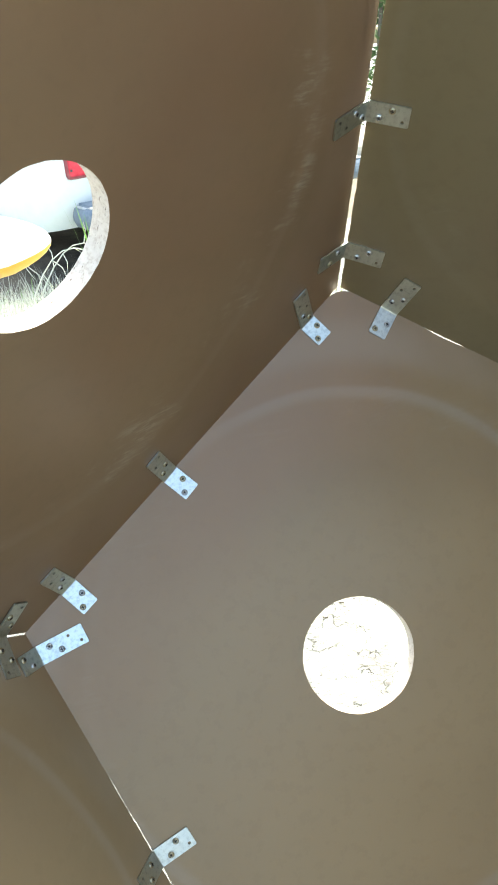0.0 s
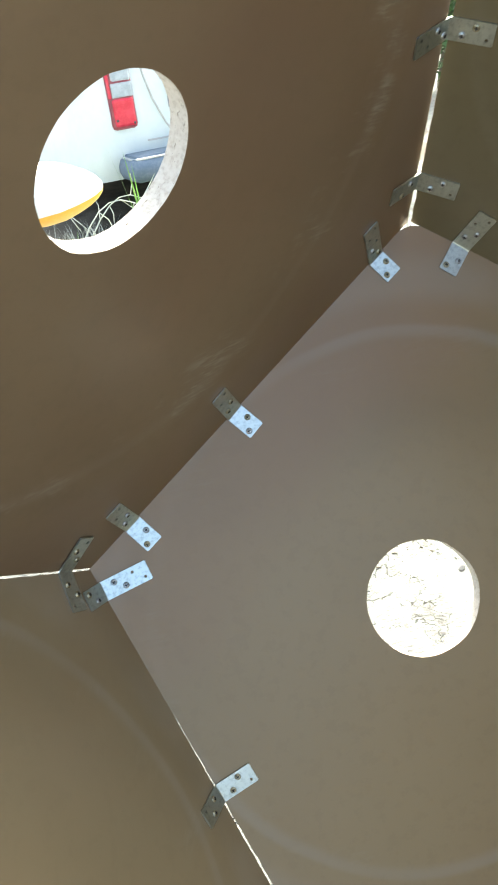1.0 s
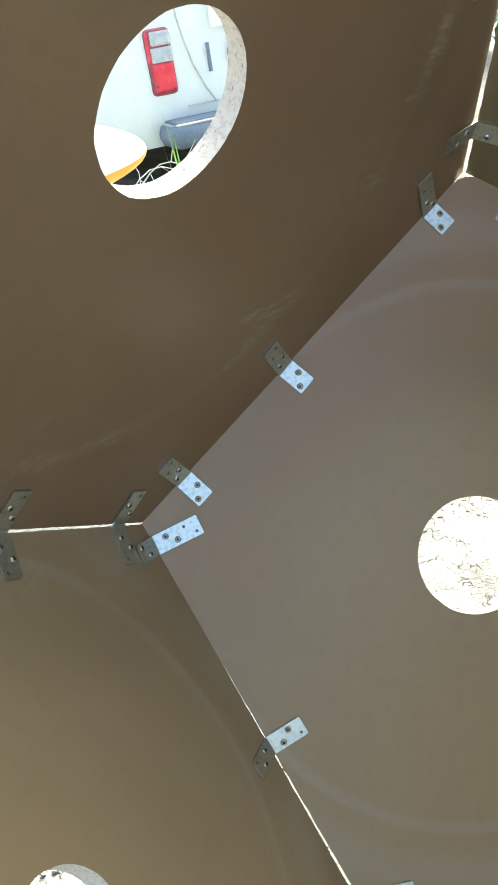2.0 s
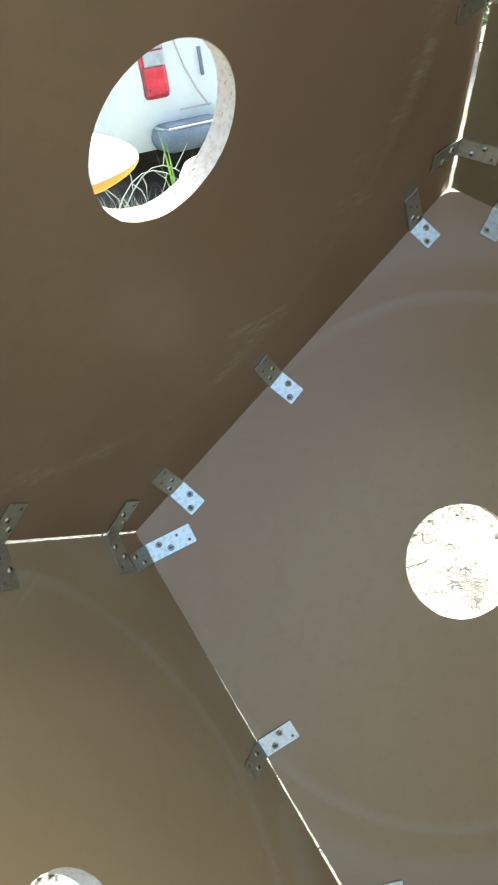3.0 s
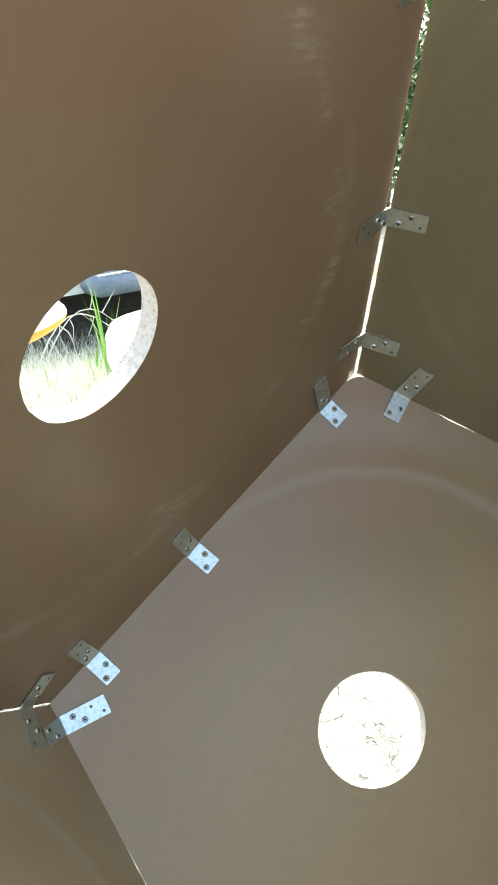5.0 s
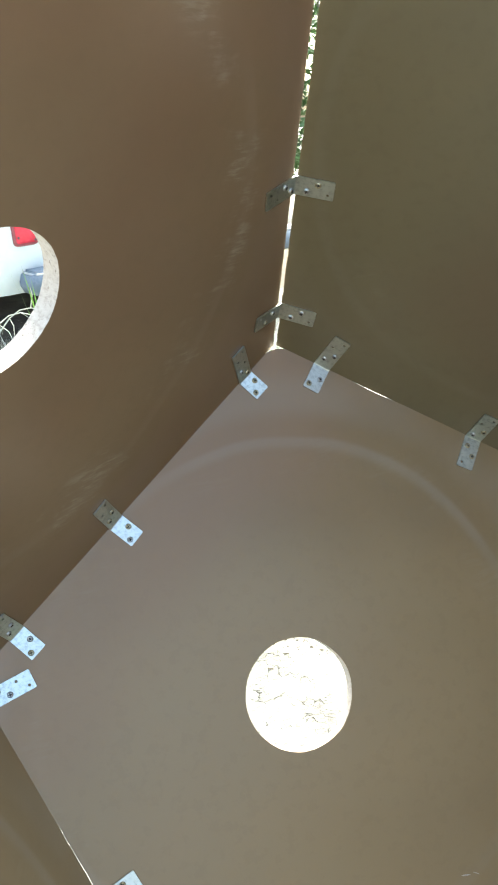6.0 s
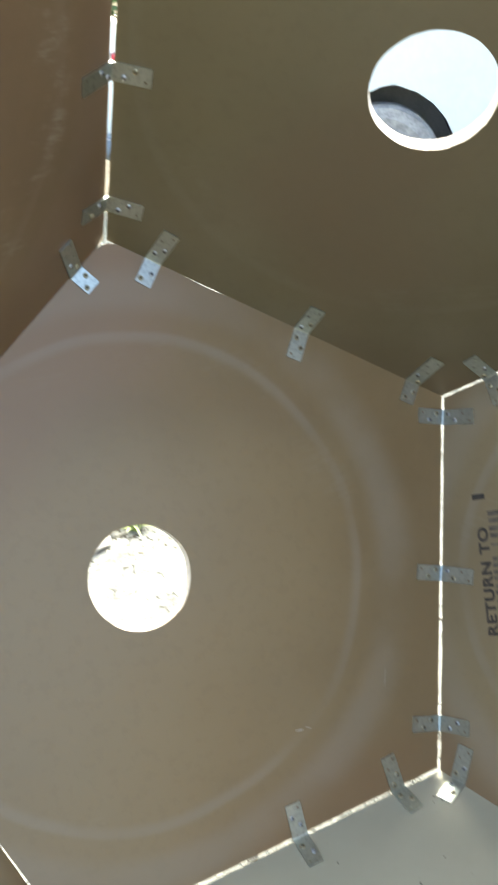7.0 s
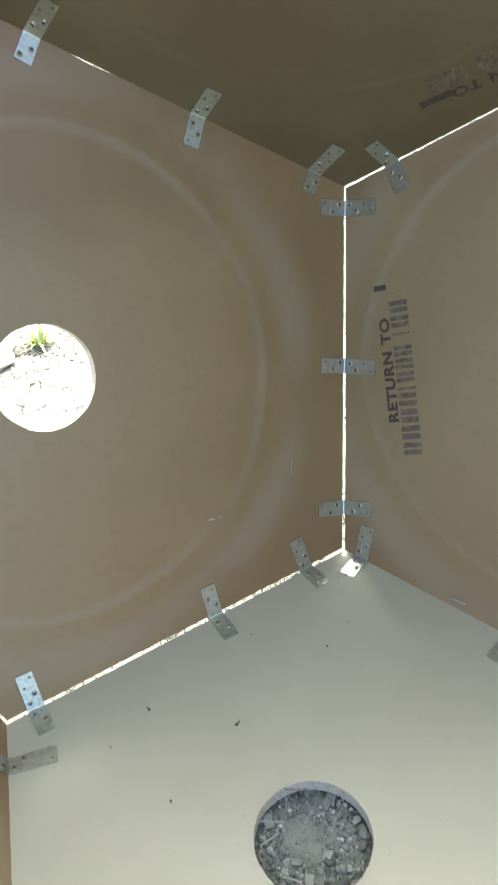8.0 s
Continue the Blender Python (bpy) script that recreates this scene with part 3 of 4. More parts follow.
def wheel(parent, x, y, r, outer):
    """Tyre with rounded shoulders and tread ribs, and a dished rim with spokes."""
    turn = Matrix.Translation((x, y, r)) @ Matrix.Rotation(radians(90 if outer > 0 else -90), 4, "Y")
    w = 0.19
    holder = empty("wheel", turn, parent)
    bm = bmesh.new()
    prof = [(r * 0.64, -w / 2 + 0.01), (r * 0.80, -w / 2), (r * 0.95, -w / 2 + 0.012), (r, -w / 2 + 0.035)]
    for k in range(4):
        z = -w / 2 + 0.04 + k * 0.028
        prof += [(r, z), (r, z + 0.02), (r - 0.008, z + 0.021), (r - 0.008, z + 0.027)]
    prof += [(r, w / 2 - 0.035), (r * 0.95, w / 2 - 0.012), (r * 0.80, w / 2), (r * 0.64, w / 2 - 0.01)]
    lathe(bm, prof, 48)
    part("tyre", bm, TYRE, holder, "dusty black rubber tyre", smooth=False)
    bm = bmesh.new()
    lathe(bm, [(r * 0.63, w / 2 - 0.012), (r * 0.66, w / 2 + 0.002), (r * 0.60, w / 2 - 0.006), (r * 0.56, w / 2 - 0.03), (r * 0.2, w / 2 - 0.02), (r * 0.16, w / 2 + 0.004), (r * 0.05, w / 2 + 0.006)], 40)
    for k in range(8):
        m = Matrix.Rotation(k * math.pi / 4, 4, "Z")
        before = set(bm.verts)
        box(bm, (r * 0.2, -0.018, w / 2 - 0.03), (r * 0.58, 0.018, w / 2 - 0.008), 0.004)
        bmesh.ops.transform(bm, matrix=m, verts=[v for v in bm.verts if v not in before])
    part("rim", bm, ALLOY, holder, "grey painted wheel rim")


def pane(name, parent, corners, material, depth=0.006, label=""):
    """A flat pane with thickness, from its corners."""
    bm = bmesh.new()
    vs = [bm.verts.new(c) for c in corners]
    f = bm.faces.new(vs)
    f.normal_update()
    n = f.normal.copy()
    res = bmesh.ops.extrude_face_region(bm, geom=[f])
    bmesh.ops.translate(bm, verts=[g for g in res["geom"] if isinstance(g, bmesh.types.BMVert)], vec=n * depth)
    bmesh.ops.recalc_face_normals(bm, faces=bm.faces[:])
    return part(name, bm, material, parent, label)


def pickup(m):
    car = tagged(empty("pickup_truck", m), "white pickup truck with red and clear tail lamps, parked on grass", "truck")
    width, low = 1.64, 0.32
    arches = [(1.74, 0.34, 0.38), (3.75, 0.34, 0.40)]
    upper = [(4.72, 0.55), (4.70, 0.80), (4.62, 0.98), (4.3, 1.02), (3.62, 1.08), (3.05, 1.56), (2.85, 1.63), (2.05, 1.62), (1.92, 1.55), (1.86, 1.10), (1.84, 1.02), (0.03, 1.0), (0.0, 0.97), (-0.005, 0.80), (-0.012, 0.62), (0.0, 0.50), (0.03, 0.38)]
    flank = 0.15  # how far the body swells out past the lamps on the near side
    body = part("body", vehicle_body(side_profile({"low": low, "rear": 0.06, "nose": 4.66, "upper": upper}, arches), width + flank, 0.10, 0.95, 0.15), WHITE_PAINT, car, smooth=True)
    body.matrix_basis = Matrix.Translation((-flank, 0, 0))
    # tailgate, set in between the pillars, with its pressed panel and handle
    edge = [(0.212, 0.955), (0.214, 0.86), (0.232, 0.76), (0.258, 0.66), (0.305, 0.55), (0.350, 0.478)]
    outline = edge + [(width - x, z) for x, z in reversed(edge)]
    gate = pane("tailgate", car, [(x, 0.02, z) for x, z in outline], WHITE_PAINT, -0.05)
    bm = bmesh.new()
    box(bm, (0.36, -0.036, 0.79), (width - 0.36, -0.026, 0.92), 0.004)
    part("pressed_panel", bm, WHITE_PAINT, gate)
    bm = bmesh.new()
    box(bm, (0.70, -0.052, 0.80), (0.94, -0.028, 0.86), 0.008)
    part("handle", bm, BLACK_TRIM, gate, "black tailgate handle")
    for flip in (0, 1):
        bm = bmesh.new()
        tube(bm, [((x - 0.006) if not flip else width - x + 0.006, -0.016 if z > 0.9 else -0.020, z) for x, z in edge], 0.0045, 6)
        part("seam", bm, SEAM, car)
    bm = bmesh.new()
    box(bm, (0.20, -0.014, 0.478), (0.36, -0.010, 0.486))
    part("crease", bm, SEAM, car)
    # plain badge shapes on the gate
    for k, x in enumerate((0.322, 0.43, 0.56, 0.68, 0.80, 0.92)):
        bm = bmesh.new()
        if k % 2 == 0:
            box(bm, (x, -0.037, 0.612), (x + 0.017, -0.028, 0.735), 0.002)
        else:
            rim = [Vector((x + 0.035 + 0.035 * math.cos(j * math.pi / 12), -0.032, 0.673 + 0.055 * math.sin(j * math.pi / 12))) for j in range(26)]
            tube(bm, rim, 0.007, 6)
        part("badge_shape", bm, GREY_BUMPER, gate, "dark grey raised badge shape")
    # lamps
    for side in (0, 1):
        holder = empty("tail_lamp", Matrix.Translation((0.045 if side == 0 else width - 0.165, 0, 0)), car)
        bm = bmesh.new()
        box(bm, (-0.003, -0.031, 0.548), (0.121, 0.03, 0.828), 0.020)
        part("housing", bm, DULL_RED, holder, "dull red lamp body")
        bm = bmesh.new()
        box(bm, (0.008, -0.036, 0.560), (0.113, -0.006, 0.684), 0.012)
        part("red_lens", bm, RED_LENS, holder, "red plastic lens")
        bm = bmesh.new()
        box(bm, (0.014, -0.034, 0.686), (0.117, -0.006, 0.750), 0.006)
        part("lower_clear_lens", bm, CLEAR_LENS, holder, "pale clear lens")
        bm = bmesh.new()
        box(bm, (0.016, -0.034, 0.752), (0.117, -0.006, 0.818), 0.012)
        part("upper_clear_lens", bm, CLEAR_LENS, holder, "pale clear lens")
        bm = bmesh.new()
        box(bm, (-0.001, -0.033, 0.686), (0.012, -0.006, 0.818), 0.005)
        part("side_lens", bm, RED_LENS, holder, "narrow red side lens")
        for sx, sz in ((0.020, 0.590), (0.100, 0.572)):
            bm = bmesh.new()
            lathe(bm, [(0.006, 0), (0.006, 0.003), (0.003, 0.004)], 10, Matrix.Translation((sx, -0.033, sz)) @ Matrix.Rotation(radians(90), 4, "X"))
            part("lens_screw", bm, BLACK_TRIM, holder)
    # step bumper with rounded grey corner caps
    for side in (0, 1):
        bm = bmesh.new()
        box(bm, (0.02, -0.19, 0.318), (0.36, 0.05, 0.432), 0.046)
        cap = part("bumper_corner", bm, GREY_BUMPER, car, "grey weathered plastic bumper corner", smooth=True)
        cap.matrix_basis = Matrix.Translation((0.02 if side == 0 else width - 0.38, 0, 0))
        bm = bmesh.new()
        box(bm, (0.062, -0.150, 0.424), (0.325, 0.02, 0.436), 0.005)
        part("tread", bm, GREY_BUMPER, cap)
        bm = bmesh.new()
        round_rim = [(0.060, 0.03), (0.044, -0.02), (0.044, -0.13), (0.062, -0.166), (0.10, -0.172), (0.345, -0.172)]
        tube(bm, [(x, y, 0.425) for x, y in round_rim], 0.006, 6)
        part("rim", bm, ALLOY, cap, "pale edge line")
    bm = bmesh.new()
    box(bm, (0.38, -0.17, 0.33), (width - 0.38, 0.02, 0.43), 0.02)
    part("bumper_bar", bm, WHITE_PAINT, car)
    for x, y, o in ((0.10, 1.74, -1), (width - 0.10, 1.74, 1), (0.10, 3.75, -1), (width - 0.10, 3.75, 1)):
        wheel(car, x, y, 0.34, o)
    # cab glass
    for x in (0.028 - flank, width - 0.034):
        pane("side_window", car, [(x + 0.02, 2.12, 1.12), (x + 0.02, 3.40, 1.12), (x + 0.05, 2.98, 1.50), (x + 0.05, 2.15, 1.50)], GLASS_DARK, 0.005)
    pane("rear_window", car, [(0.25, 1.868, 1.16), (1.39, 1.868, 1.16), (1.36, 1.905, 1.50), (0.28, 1.905, 1.50)], GLASS_DARK)
    pane("windscreen", car, [(0.12, 3.62, 1.11), (1.52, 3.62, 1.11), (1.46, 3.10, 1.55), (0.18, 3.10, 1.55)], GLASS_DARK)
    # arch liners
    for y in (1.74, 3.75):
        liner(car, y, 0.34, 0.405, width)
    return car


def liner(parent, y, z, r, width):
    """Dark wheel well behind an arch."""
    for x0, x1 in ((0.07, 0.32), (width - 0.32, width - 0.07)):
        bm = bmesh.new()
        outer = [(y + r * math.cos(k * math.pi / 16), z + r * math.sin(k * math.pi / 16)) for k in range(-2, 19)]
        inner = [(y + (r - 0.012) * math.cos(k * math.pi / 16), z + (r - 0.012) * math.sin(k * math.pi / 16)) for k in range(-2, 19)]
        loop = outer + inner[::-1]
        a = [bm.verts.new((x0, p, q)) for p, q in loop]
        b = [bm.verts.new((x1, p, q)) for p, q in loop]
        n = len(loop)
        for k in range(n):
            bm.faces.new((a[k], a[(k + 1) % n], b[(k + 1) % n], b[k]))
        inside = x1 if x0 < width / 2 else x0
        back = [bm.verts.new((inside, p, q)) for p, q in outer]
        bm.faces.new(back)
        bmesh.ops.recalc_face_normals(bm, faces=bm.faces[:])
        part("wheel_well", bm, LINER, parent)


def hatchback(m):
    car = tagged(empty("hatchback_car", m), "white hatchback car with dark wheel wells, parked in the yard", "car")
    width, low, nose = 1.60, 0.24, 3.72
    arches = [(0.72, 0.297, 0.343), (3.10, 0.297, 0.343)]
    upper = [(nose + 0.02, 0.50), (nose - 0.02, 0.72), (nose - 0.22, 0.84), (2.75, 0.97), (2.10, 1.38), (1.85, 1.44), (0.55, 1.42), (0.12, 0.98), (0.02, 0.80), (0.0, 0.5)]
    part("body", vehicle_body(side_profile({"low": low, "rear": 0.04, "nose": nose, "upper": upper}, arches), width, 0.16, 0.92), WHITE_PAINT, car)
    for x, o in ((0.11, -1), (width - 0.11, 1)):
        for y in (0.72, 3.10):
            wheel(car, x, y, 0.278, o)
    for y in (0.72, 3.10):
        liner(car, y, 0.297, 0.347, width)
    for x in (0.022, width - 0.028):
        pane("side_window", car, [(x + 0.03, 0.55, 1.02), (x + 0.03, 2.55, 1.00), (x + 0.075, 2.05, 1.33), (x + 0.075, 0.68, 1.34)], GLASS_DARK, 0.005)
    pane("windscreen", car, [(0.12, 2.70, 1.01), (1.48, 2.70, 1.01), (1.40, 2.14, 1.37), (0.20, 2.14, 1.37)], GLASS_DARK)
    for x in (0.06, width - 0.30):
        bm = bmesh.new()
        box(bm, (x, nose - 0.12, 0.60), (x + 0.24, nose + 0.02, 0.72), 0.02)
        part("headlamp", bm, CLEAR_LENS, car, "clear headlamp")
    bm = bmesh.new()
    box(bm, (0.02, nose - 0.10, 0.30), (width - 0.02, nose + 0.05, 0.46), 0.03)
    part("front_bumper", bm, WHITE_PAINT, car)
    return car


pickup(Matrix.Translation((-0.235, 4.02, GROUND_Z)) @ Matrix.Rotation(radians(14), 4, "Z"))
CAR_TURN = math.atan2(-(-0.82), 0.57)
hatchback(Matrix.Translation((1.95 + 3.10 * 0.821, 3.02 - 3.10 * 0.571, GROUND_Z)) @ Matrix.Rotation(CAR_TURN, 4, "Z"))


# ---- white boat on trestles, drum ----
def kayak():
    """Tapered hull lying level; white deck, yellow below."""
    boat = tagged(empty("kayak", Matrix.Translation((-0.305, 1.80, 0.612)) @ Matrix.Rotation(radians(174), 4, "Z")), "white kayak with a yellow underside on grey trestles", "boat")
    length = 2.5

    def section(s):
        w = 0.27 * math.sin(math.pi * min(max(s, 0.0), 1.0)) ** 0.55 + 0.001
        return w, 0.068 * min(1.0, math.sin(math.pi * min(max(s, 0.0), 1.0)) * 7) ** 0.5 + 0.001

    for name, material, lo, hi in (("deck", GELCOAT, -0.55, math.pi + 0.55), ("hull", YELLOW, math.pi + 0.55, 2 * math.pi - 0.55)):
        bm = bmesh.new()
        rows = []
        for k in range(41):
            s = 0.5 - 0.5 * math.cos(math.pi * k / 40)
            w, h = section(s)
            if k in (0, 40):
                w, h = 0.004, 0.004
            rows.append([bm.verts.new((s * length, w * math.cos(lo + (hi - lo) * j / 14), h * math.sin(lo + (hi - lo) * j / 14))) for j in range(15)])
        for r, q in zip(rows, rows[1:]):
            for j in range(14):
                bm.faces.new((r[j], q[j], q[j + 1], r[j + 1]))
        bmesh.ops.recalc_face_normals(bm, faces=bm.faces[:])
        ob = part(name, bm, material, boat, smooth=True)
        if name == "deck":
            bm = bmesh.new()
            bmesh.ops.create_circle(bm, segments=32, radius=1, cap_ends=False)
            bmesh.ops.scale(bm, vec=(0.42, 0.17, 1), verts=bm.verts[:])
            bmesh.ops.translate(bm, vec=(1.25, 0, 0.072), verts=bm.verts[:])
            pts = [v.co.copy() for v in bm.verts]
            bm.clear()
            tube(bm, pts + pts[:2], 0.012, 8)
            part("coaming", bm, BLACK_TRIM, ob)
    return boat


def trestle(x, y):
    holder = tagged(empty("trestle", Matrix.Translation((x, y, GROUND_Z))), "grey tubular steel trestle under the kayak", "trestle", "trestles")
    top = 0.529 - GROUND_Z
    bm = bmesh.new()
    tube(bm, [(0, -0.26, top), (0, 0.26, top)], 0.011, 8)
    part("bar", bm, TUBE_STEEL, holder)
    for sy in (-0.22, 0.22):
        for sx in (-0.16, 0.16):
            bm = bmesh.new()
            tube(bm, [(0, sy, top), (sx, sy * 1.25, 0.0)], 0.010, 8)
            part("leg", bm, TUBE_STEEL, holder)


kayak()
trestle(-0.55, 1.82)
trestle(-2.1, 1.98)


def drum():
    holder = tagged(empty("plastic_drum", Matrix.Translation((-0.085, 1.45, GROUND_Z))), "white plastic drum with a rounded lid on the ground", "drum")
    bm = bmesh.new()
    lathe(bm, [(0.14, 0.0), (0.15, 0.02), (0.155, 0.2), (0.165, 0.22), (0.155, 0.24), (0.155, 0.44), (0.165, 0.46), (0.150, 0.50), (0.135, 0.58)], 40)
    part("body", bm, GELCOAT, holder, smooth=True)
    bm = bmesh.new()
    lathe(bm, [(0.136, 0.575), (0.158, 0.58), (0.162, 0.60), (0.158, 0.645), (0.145, 0.665), (0.10, 0.672)], 40)
    part("lid", bm, GELCOAT, holder, "white screw lid", smooth=True)


drum()


# ---- gravel under the hole in the base, and on the ground in front ----
def pebble(bm, c, r, squash):
    """A small angular stone."""
    m = Matrix.Translation(c) @ Euler((random.uniform(0, 6), random.uniform(0, 6), random.uniform(0, 6))).to_matrix().to_4x4() @ Matrix.Diagonal((1, random.uniform(0.6, 1), squash, 1))
    made = bmesh.ops.create_icosphere(bm, subdivisions=1, radius=r, matrix=m)
    for v in made["verts"]:
        v.co += Vector((random.uniform(-1, 1), random.uniform(-1, 1), random.uniform(-1, 1))) * r * 0.22


def gravel():
    bm = bmesh.new()
    for k in range(2600):
        a, d = random.uniform(0, 2 * math.pi), 0.098 * math.sqrt(random.random())
        x, y = -0.0274 + d * math.cos(a), 0.0305 + d * math.sin(a)
        r = random.choice((0.0009, 0.0013, 0.0018, 0.0024, 0.0034)) * random.uniform(0.8, 1.3)
        if random.random() < 0.05:
            r *= 2.0
        bare = math.hypot((x + 0.028) / 0.022, (y - 0.046) / 0.028)  # fine grit covers the middle
        if bare < 1 and (r > 0.0019 or random.random() < 0.6):
            continue
        pebble(bm, (x, y, GROUND_Z + 0.002 + r * 0.35), r, random.uniform(0.45, 0.9))
    tagged(part("gravel", bm, gravel_material()), "grey crushed gravel under the round floor hole", "gravel", kind="stuff")


gravel()


def soil_patch():
    """Low heap of fine grey grit that the gravel lies in."""
    bm = bmesh.new()
    rings = []
    for j in range(9):
        d = 0.125 * j / 8
        ring = []
        for k in range(36):
            a = 2 * math.pi * k / 36
            p = Vector((-0.0274 + d * math.cos(a), 0.0305 + d * math.sin(a), 0))
            p.z = GROUND_Z + 0.001 - 0.006 * (j == 8) + 0.0015 * noise.noise(p * 40)
            ring.append(bm.verts.new(p))
        rings.append(ring)
    for r, q in zip(rings, rings[1:]):
        for k in range(36):
            bm.faces.new((r[k], q[k], q[(k + 1) % 36], r[(k + 1) % 36]))
    m = mottled("grey_grit", (0.17, 0.175, 0.15), (0.28, 0.285, 0.25), 60.0, 0.95, fine=500, depth=0.002)
    tagged(part("grit", bm, m, smooth=True), "fine grey grit under the round floor hole", "grit", kind="stuff")


soil_patch()


def stone_chip(x, y, turn, length, width):
    """A broken flake of pale stone with chipped corners."""
    bm = bmesh.new()
    box(bm, (-length / 2, -width / 2, 0), (length / 2, width / 2, 0.004), 0.0008)
    for v in bm.verts:
        v.co += noise.noise_vector(v.co * 160 + Vector((x * 90, y * 90, 0))) * 0.0018
    ob = part("stone_chip", bm, CHIP)
    ob.matrix_basis = pose(x, y, GROUND_Z + 0.003, random.uniform(-16, 16), random.uniform(-16, 16), turn)
    tagged(ob, "pale broken stone chip lying on grey gravel", "stone chip", "stone chips on the gravel")


for x, y, turn, length, width in ((-0.019, 0.017, 40, 0.013, 0.009), (-0.048, 0.007, 48, 0.012, 0.009), (-0.050, 0.084, 70, 0.016, 0.010), (-0.066, 0.026, 100, 0.011, 0.006),
                                  (0.005, 0.087, 20, 0.008, 0.007), (0.030, 0.031, 10, 0.010, 0.007), (-0.007, -0.006, 60, 0.009, 0.006), (0.022, 0.068, 35, 0.013, 0.010), (-0.085, 0.060, 15, 0.009, 0.006)):
    stone_chip(x, y, turn, length, width)


def loose_screw(x, y, turn, length, z=GROUND_Z + 0.0062, where="grey gravel"):
    """A dropped wood screw: head, shank, thread ridges, point."""
    bm = bmesh.new()
    prof = [(0.0022, 0.0), (0.0024, 0.0005), (0.0011, 0.0022)]
    n = int(length / 0.0016)
    for k in range(n):
        z = 0.003 + k * 0.0016
        prof += [(0.0008, z), (0.0012, z + 0.0008)]
    prof += [(0.0003, length + 0.004)]
    lathe(bm, prof, 10)
    ob = part("loose_screw", bm, STEEL)
    ob.matrix_basis = Matrix.Translation((x, y, z)) @ Matrix.Rotation(radians(turn), 4, "Z") @ Matrix.Rotation(radians(90), 4, "Y")
    tagged(ob, "dropped steel wood screw lying on " + where, "screw", "dropped screws")


for x, y, turn, length in ((-0.083, 0.044, 2, 0.020), (-0.070, 0.066, -38, 0.022), (-0.028, 0.080, -32, 0.020), (-0.080, 0.008, -52, 0.016)):
    loose_screw(x, y, turn, length)
loose_screw(0.2985, 0.181, -69, 0.018, 0.0023, "the dusty base board")


def leaf_litter():
    """Dark crumbs and broken stalks round the weed and the stone."""
    bm = bmesh.new()
    for k in range(150):
        x, y = random.gauss(0.10, 0.075), random.gauss(1.18, 0.045)
        r = random.uniform(0.0012, 0.0032)
        m = pose(x, y, GROUND_Z + 0.002, 0, random.uniform(-15, 15), random.gauss(0, 30)) @ Matrix.Diagonal((random.uniform(1, 3.2), 0.7, 0.5, 1))
        bmesh.ops.create_icosphere(bm, subdivisions=1, radius=r, matrix=m)
    tagged(part("leaf_litter", bm, SOIL_CRUMB), "dark crumbs and broken stalks on pale ground", "litter", kind="stuff")


leaf_litter()


def ground_stones():
    bm = bmesh.new()
    for k in range(900):
        x, y = random.uniform(-1.3, 1.1), random.uniform(0.62, 2.0)
        if k < 250:
            x, y = random.uniform(-1.1, -0.5), random.uniform(0.2, 0.9)
        r = random.choice((0.002, 0.003, 0.004, 0.006)) * random.uniform(0.7, 1.3)
        if k % 60 == 0:
            r = random.uniform(0.006, 0.011)
        pebble(bm, (x, y, GROUND_Z - 0.003 + r * 0.2), r, random.uniform(0.4, 0.8))
    tagged(part("pebbles", bm, STONE), "small pale pebbles scattered on dry ground", "pebbles", kind="stuff")


ground_stones()


def slab(name, x, y, size, height, turn):
    bm = bmesh.new()
    bmesh.ops.create_icosphere(bm, subdivisions=3, radius=1)
    for v in bm.verts:
        d = v.co.copy()
        v.co = Vector((d.x * size, d.y * size * 0.7, max(-0.3, min(0.55, d.z)) * height * 1.5))
        v.co += d * size * 0.16 * noise.noise(d * 2.3 + Vector((x * 7, y * 3, 0)))
    ob = part(name, bm, STONE, smooth=False)
    ob.matrix_basis = pose(x, y, GROUND_Z + 0.008, 0, 0, turn)
    return tagged(ob, "flat pale limestone slab lying on dry ground", "stone")


slab("stone", -0.072, 1.238, 0.150, 0.030, -8)
slab("stone", 0.42, 1.62, 0.10, 0.05, 70)


# ---- grass, weeds, hedge ----
def blade(bm, root, height, lean, width, turn):
    """A bent blade of four short pieces, tapering to its tip."""
    way = Vector((math.cos(turn), math.sin(turn), 0))
    side = Vector((-way.y, way.x, 0)) * width
    last = None
    for k in range(5):
        f = k / 4
        p = Vector(root) + way * lean * f * f + Vector((0, 0, height * (f - 0.25 * f * f * lean / max(height, 0.01))))
        w = side * (1 - f) ** 0.7
        pair = (bm.verts.new(p - w), bm.verts.new(p + w))
        if last:
            bm.faces.new((last[0], last[1], pair[1], pair[0]))
        last = pair


def grass(name, label, material, count, spots, tall, width, lean=0.8):
    bm = bmesh.new()
    for k in range(count):
        x0, y0, x1, y1 = random.choice(spots)
        x, y = random.uniform(x0, x1), random.uniform(y0, y1)
        h = tall * random.uniform(0.4, 1.0)
        blade(bm, (x, y, GROUND_Z - 0.005), h, h * random.uniform(0.1, lean), width * random.uniform(0.6, 1.2), random.uniform(0, 2 * math.pi))
    tagged(part(name, bm, material), label, "grass", kind="stuff")


LAWN = [(-0.75, 2.65, -0.05, 3.35), (-0.85, 3.0, 0.0, 3.72), (-0.85, 3.2, 0.05, 3.72), (-1.6, 2.6, 1.0, 4.3), (-0.9, 3.0, 0.6, 4.1)]


# soil colour that has the truck's shade painted into it
SHADED_SOIL = mottled("shaded_soil", (0.045, 0.038, 0.028), (0.10, 0.085, 0.06), 6.0, 0.95, fine=40, depth=0.02)


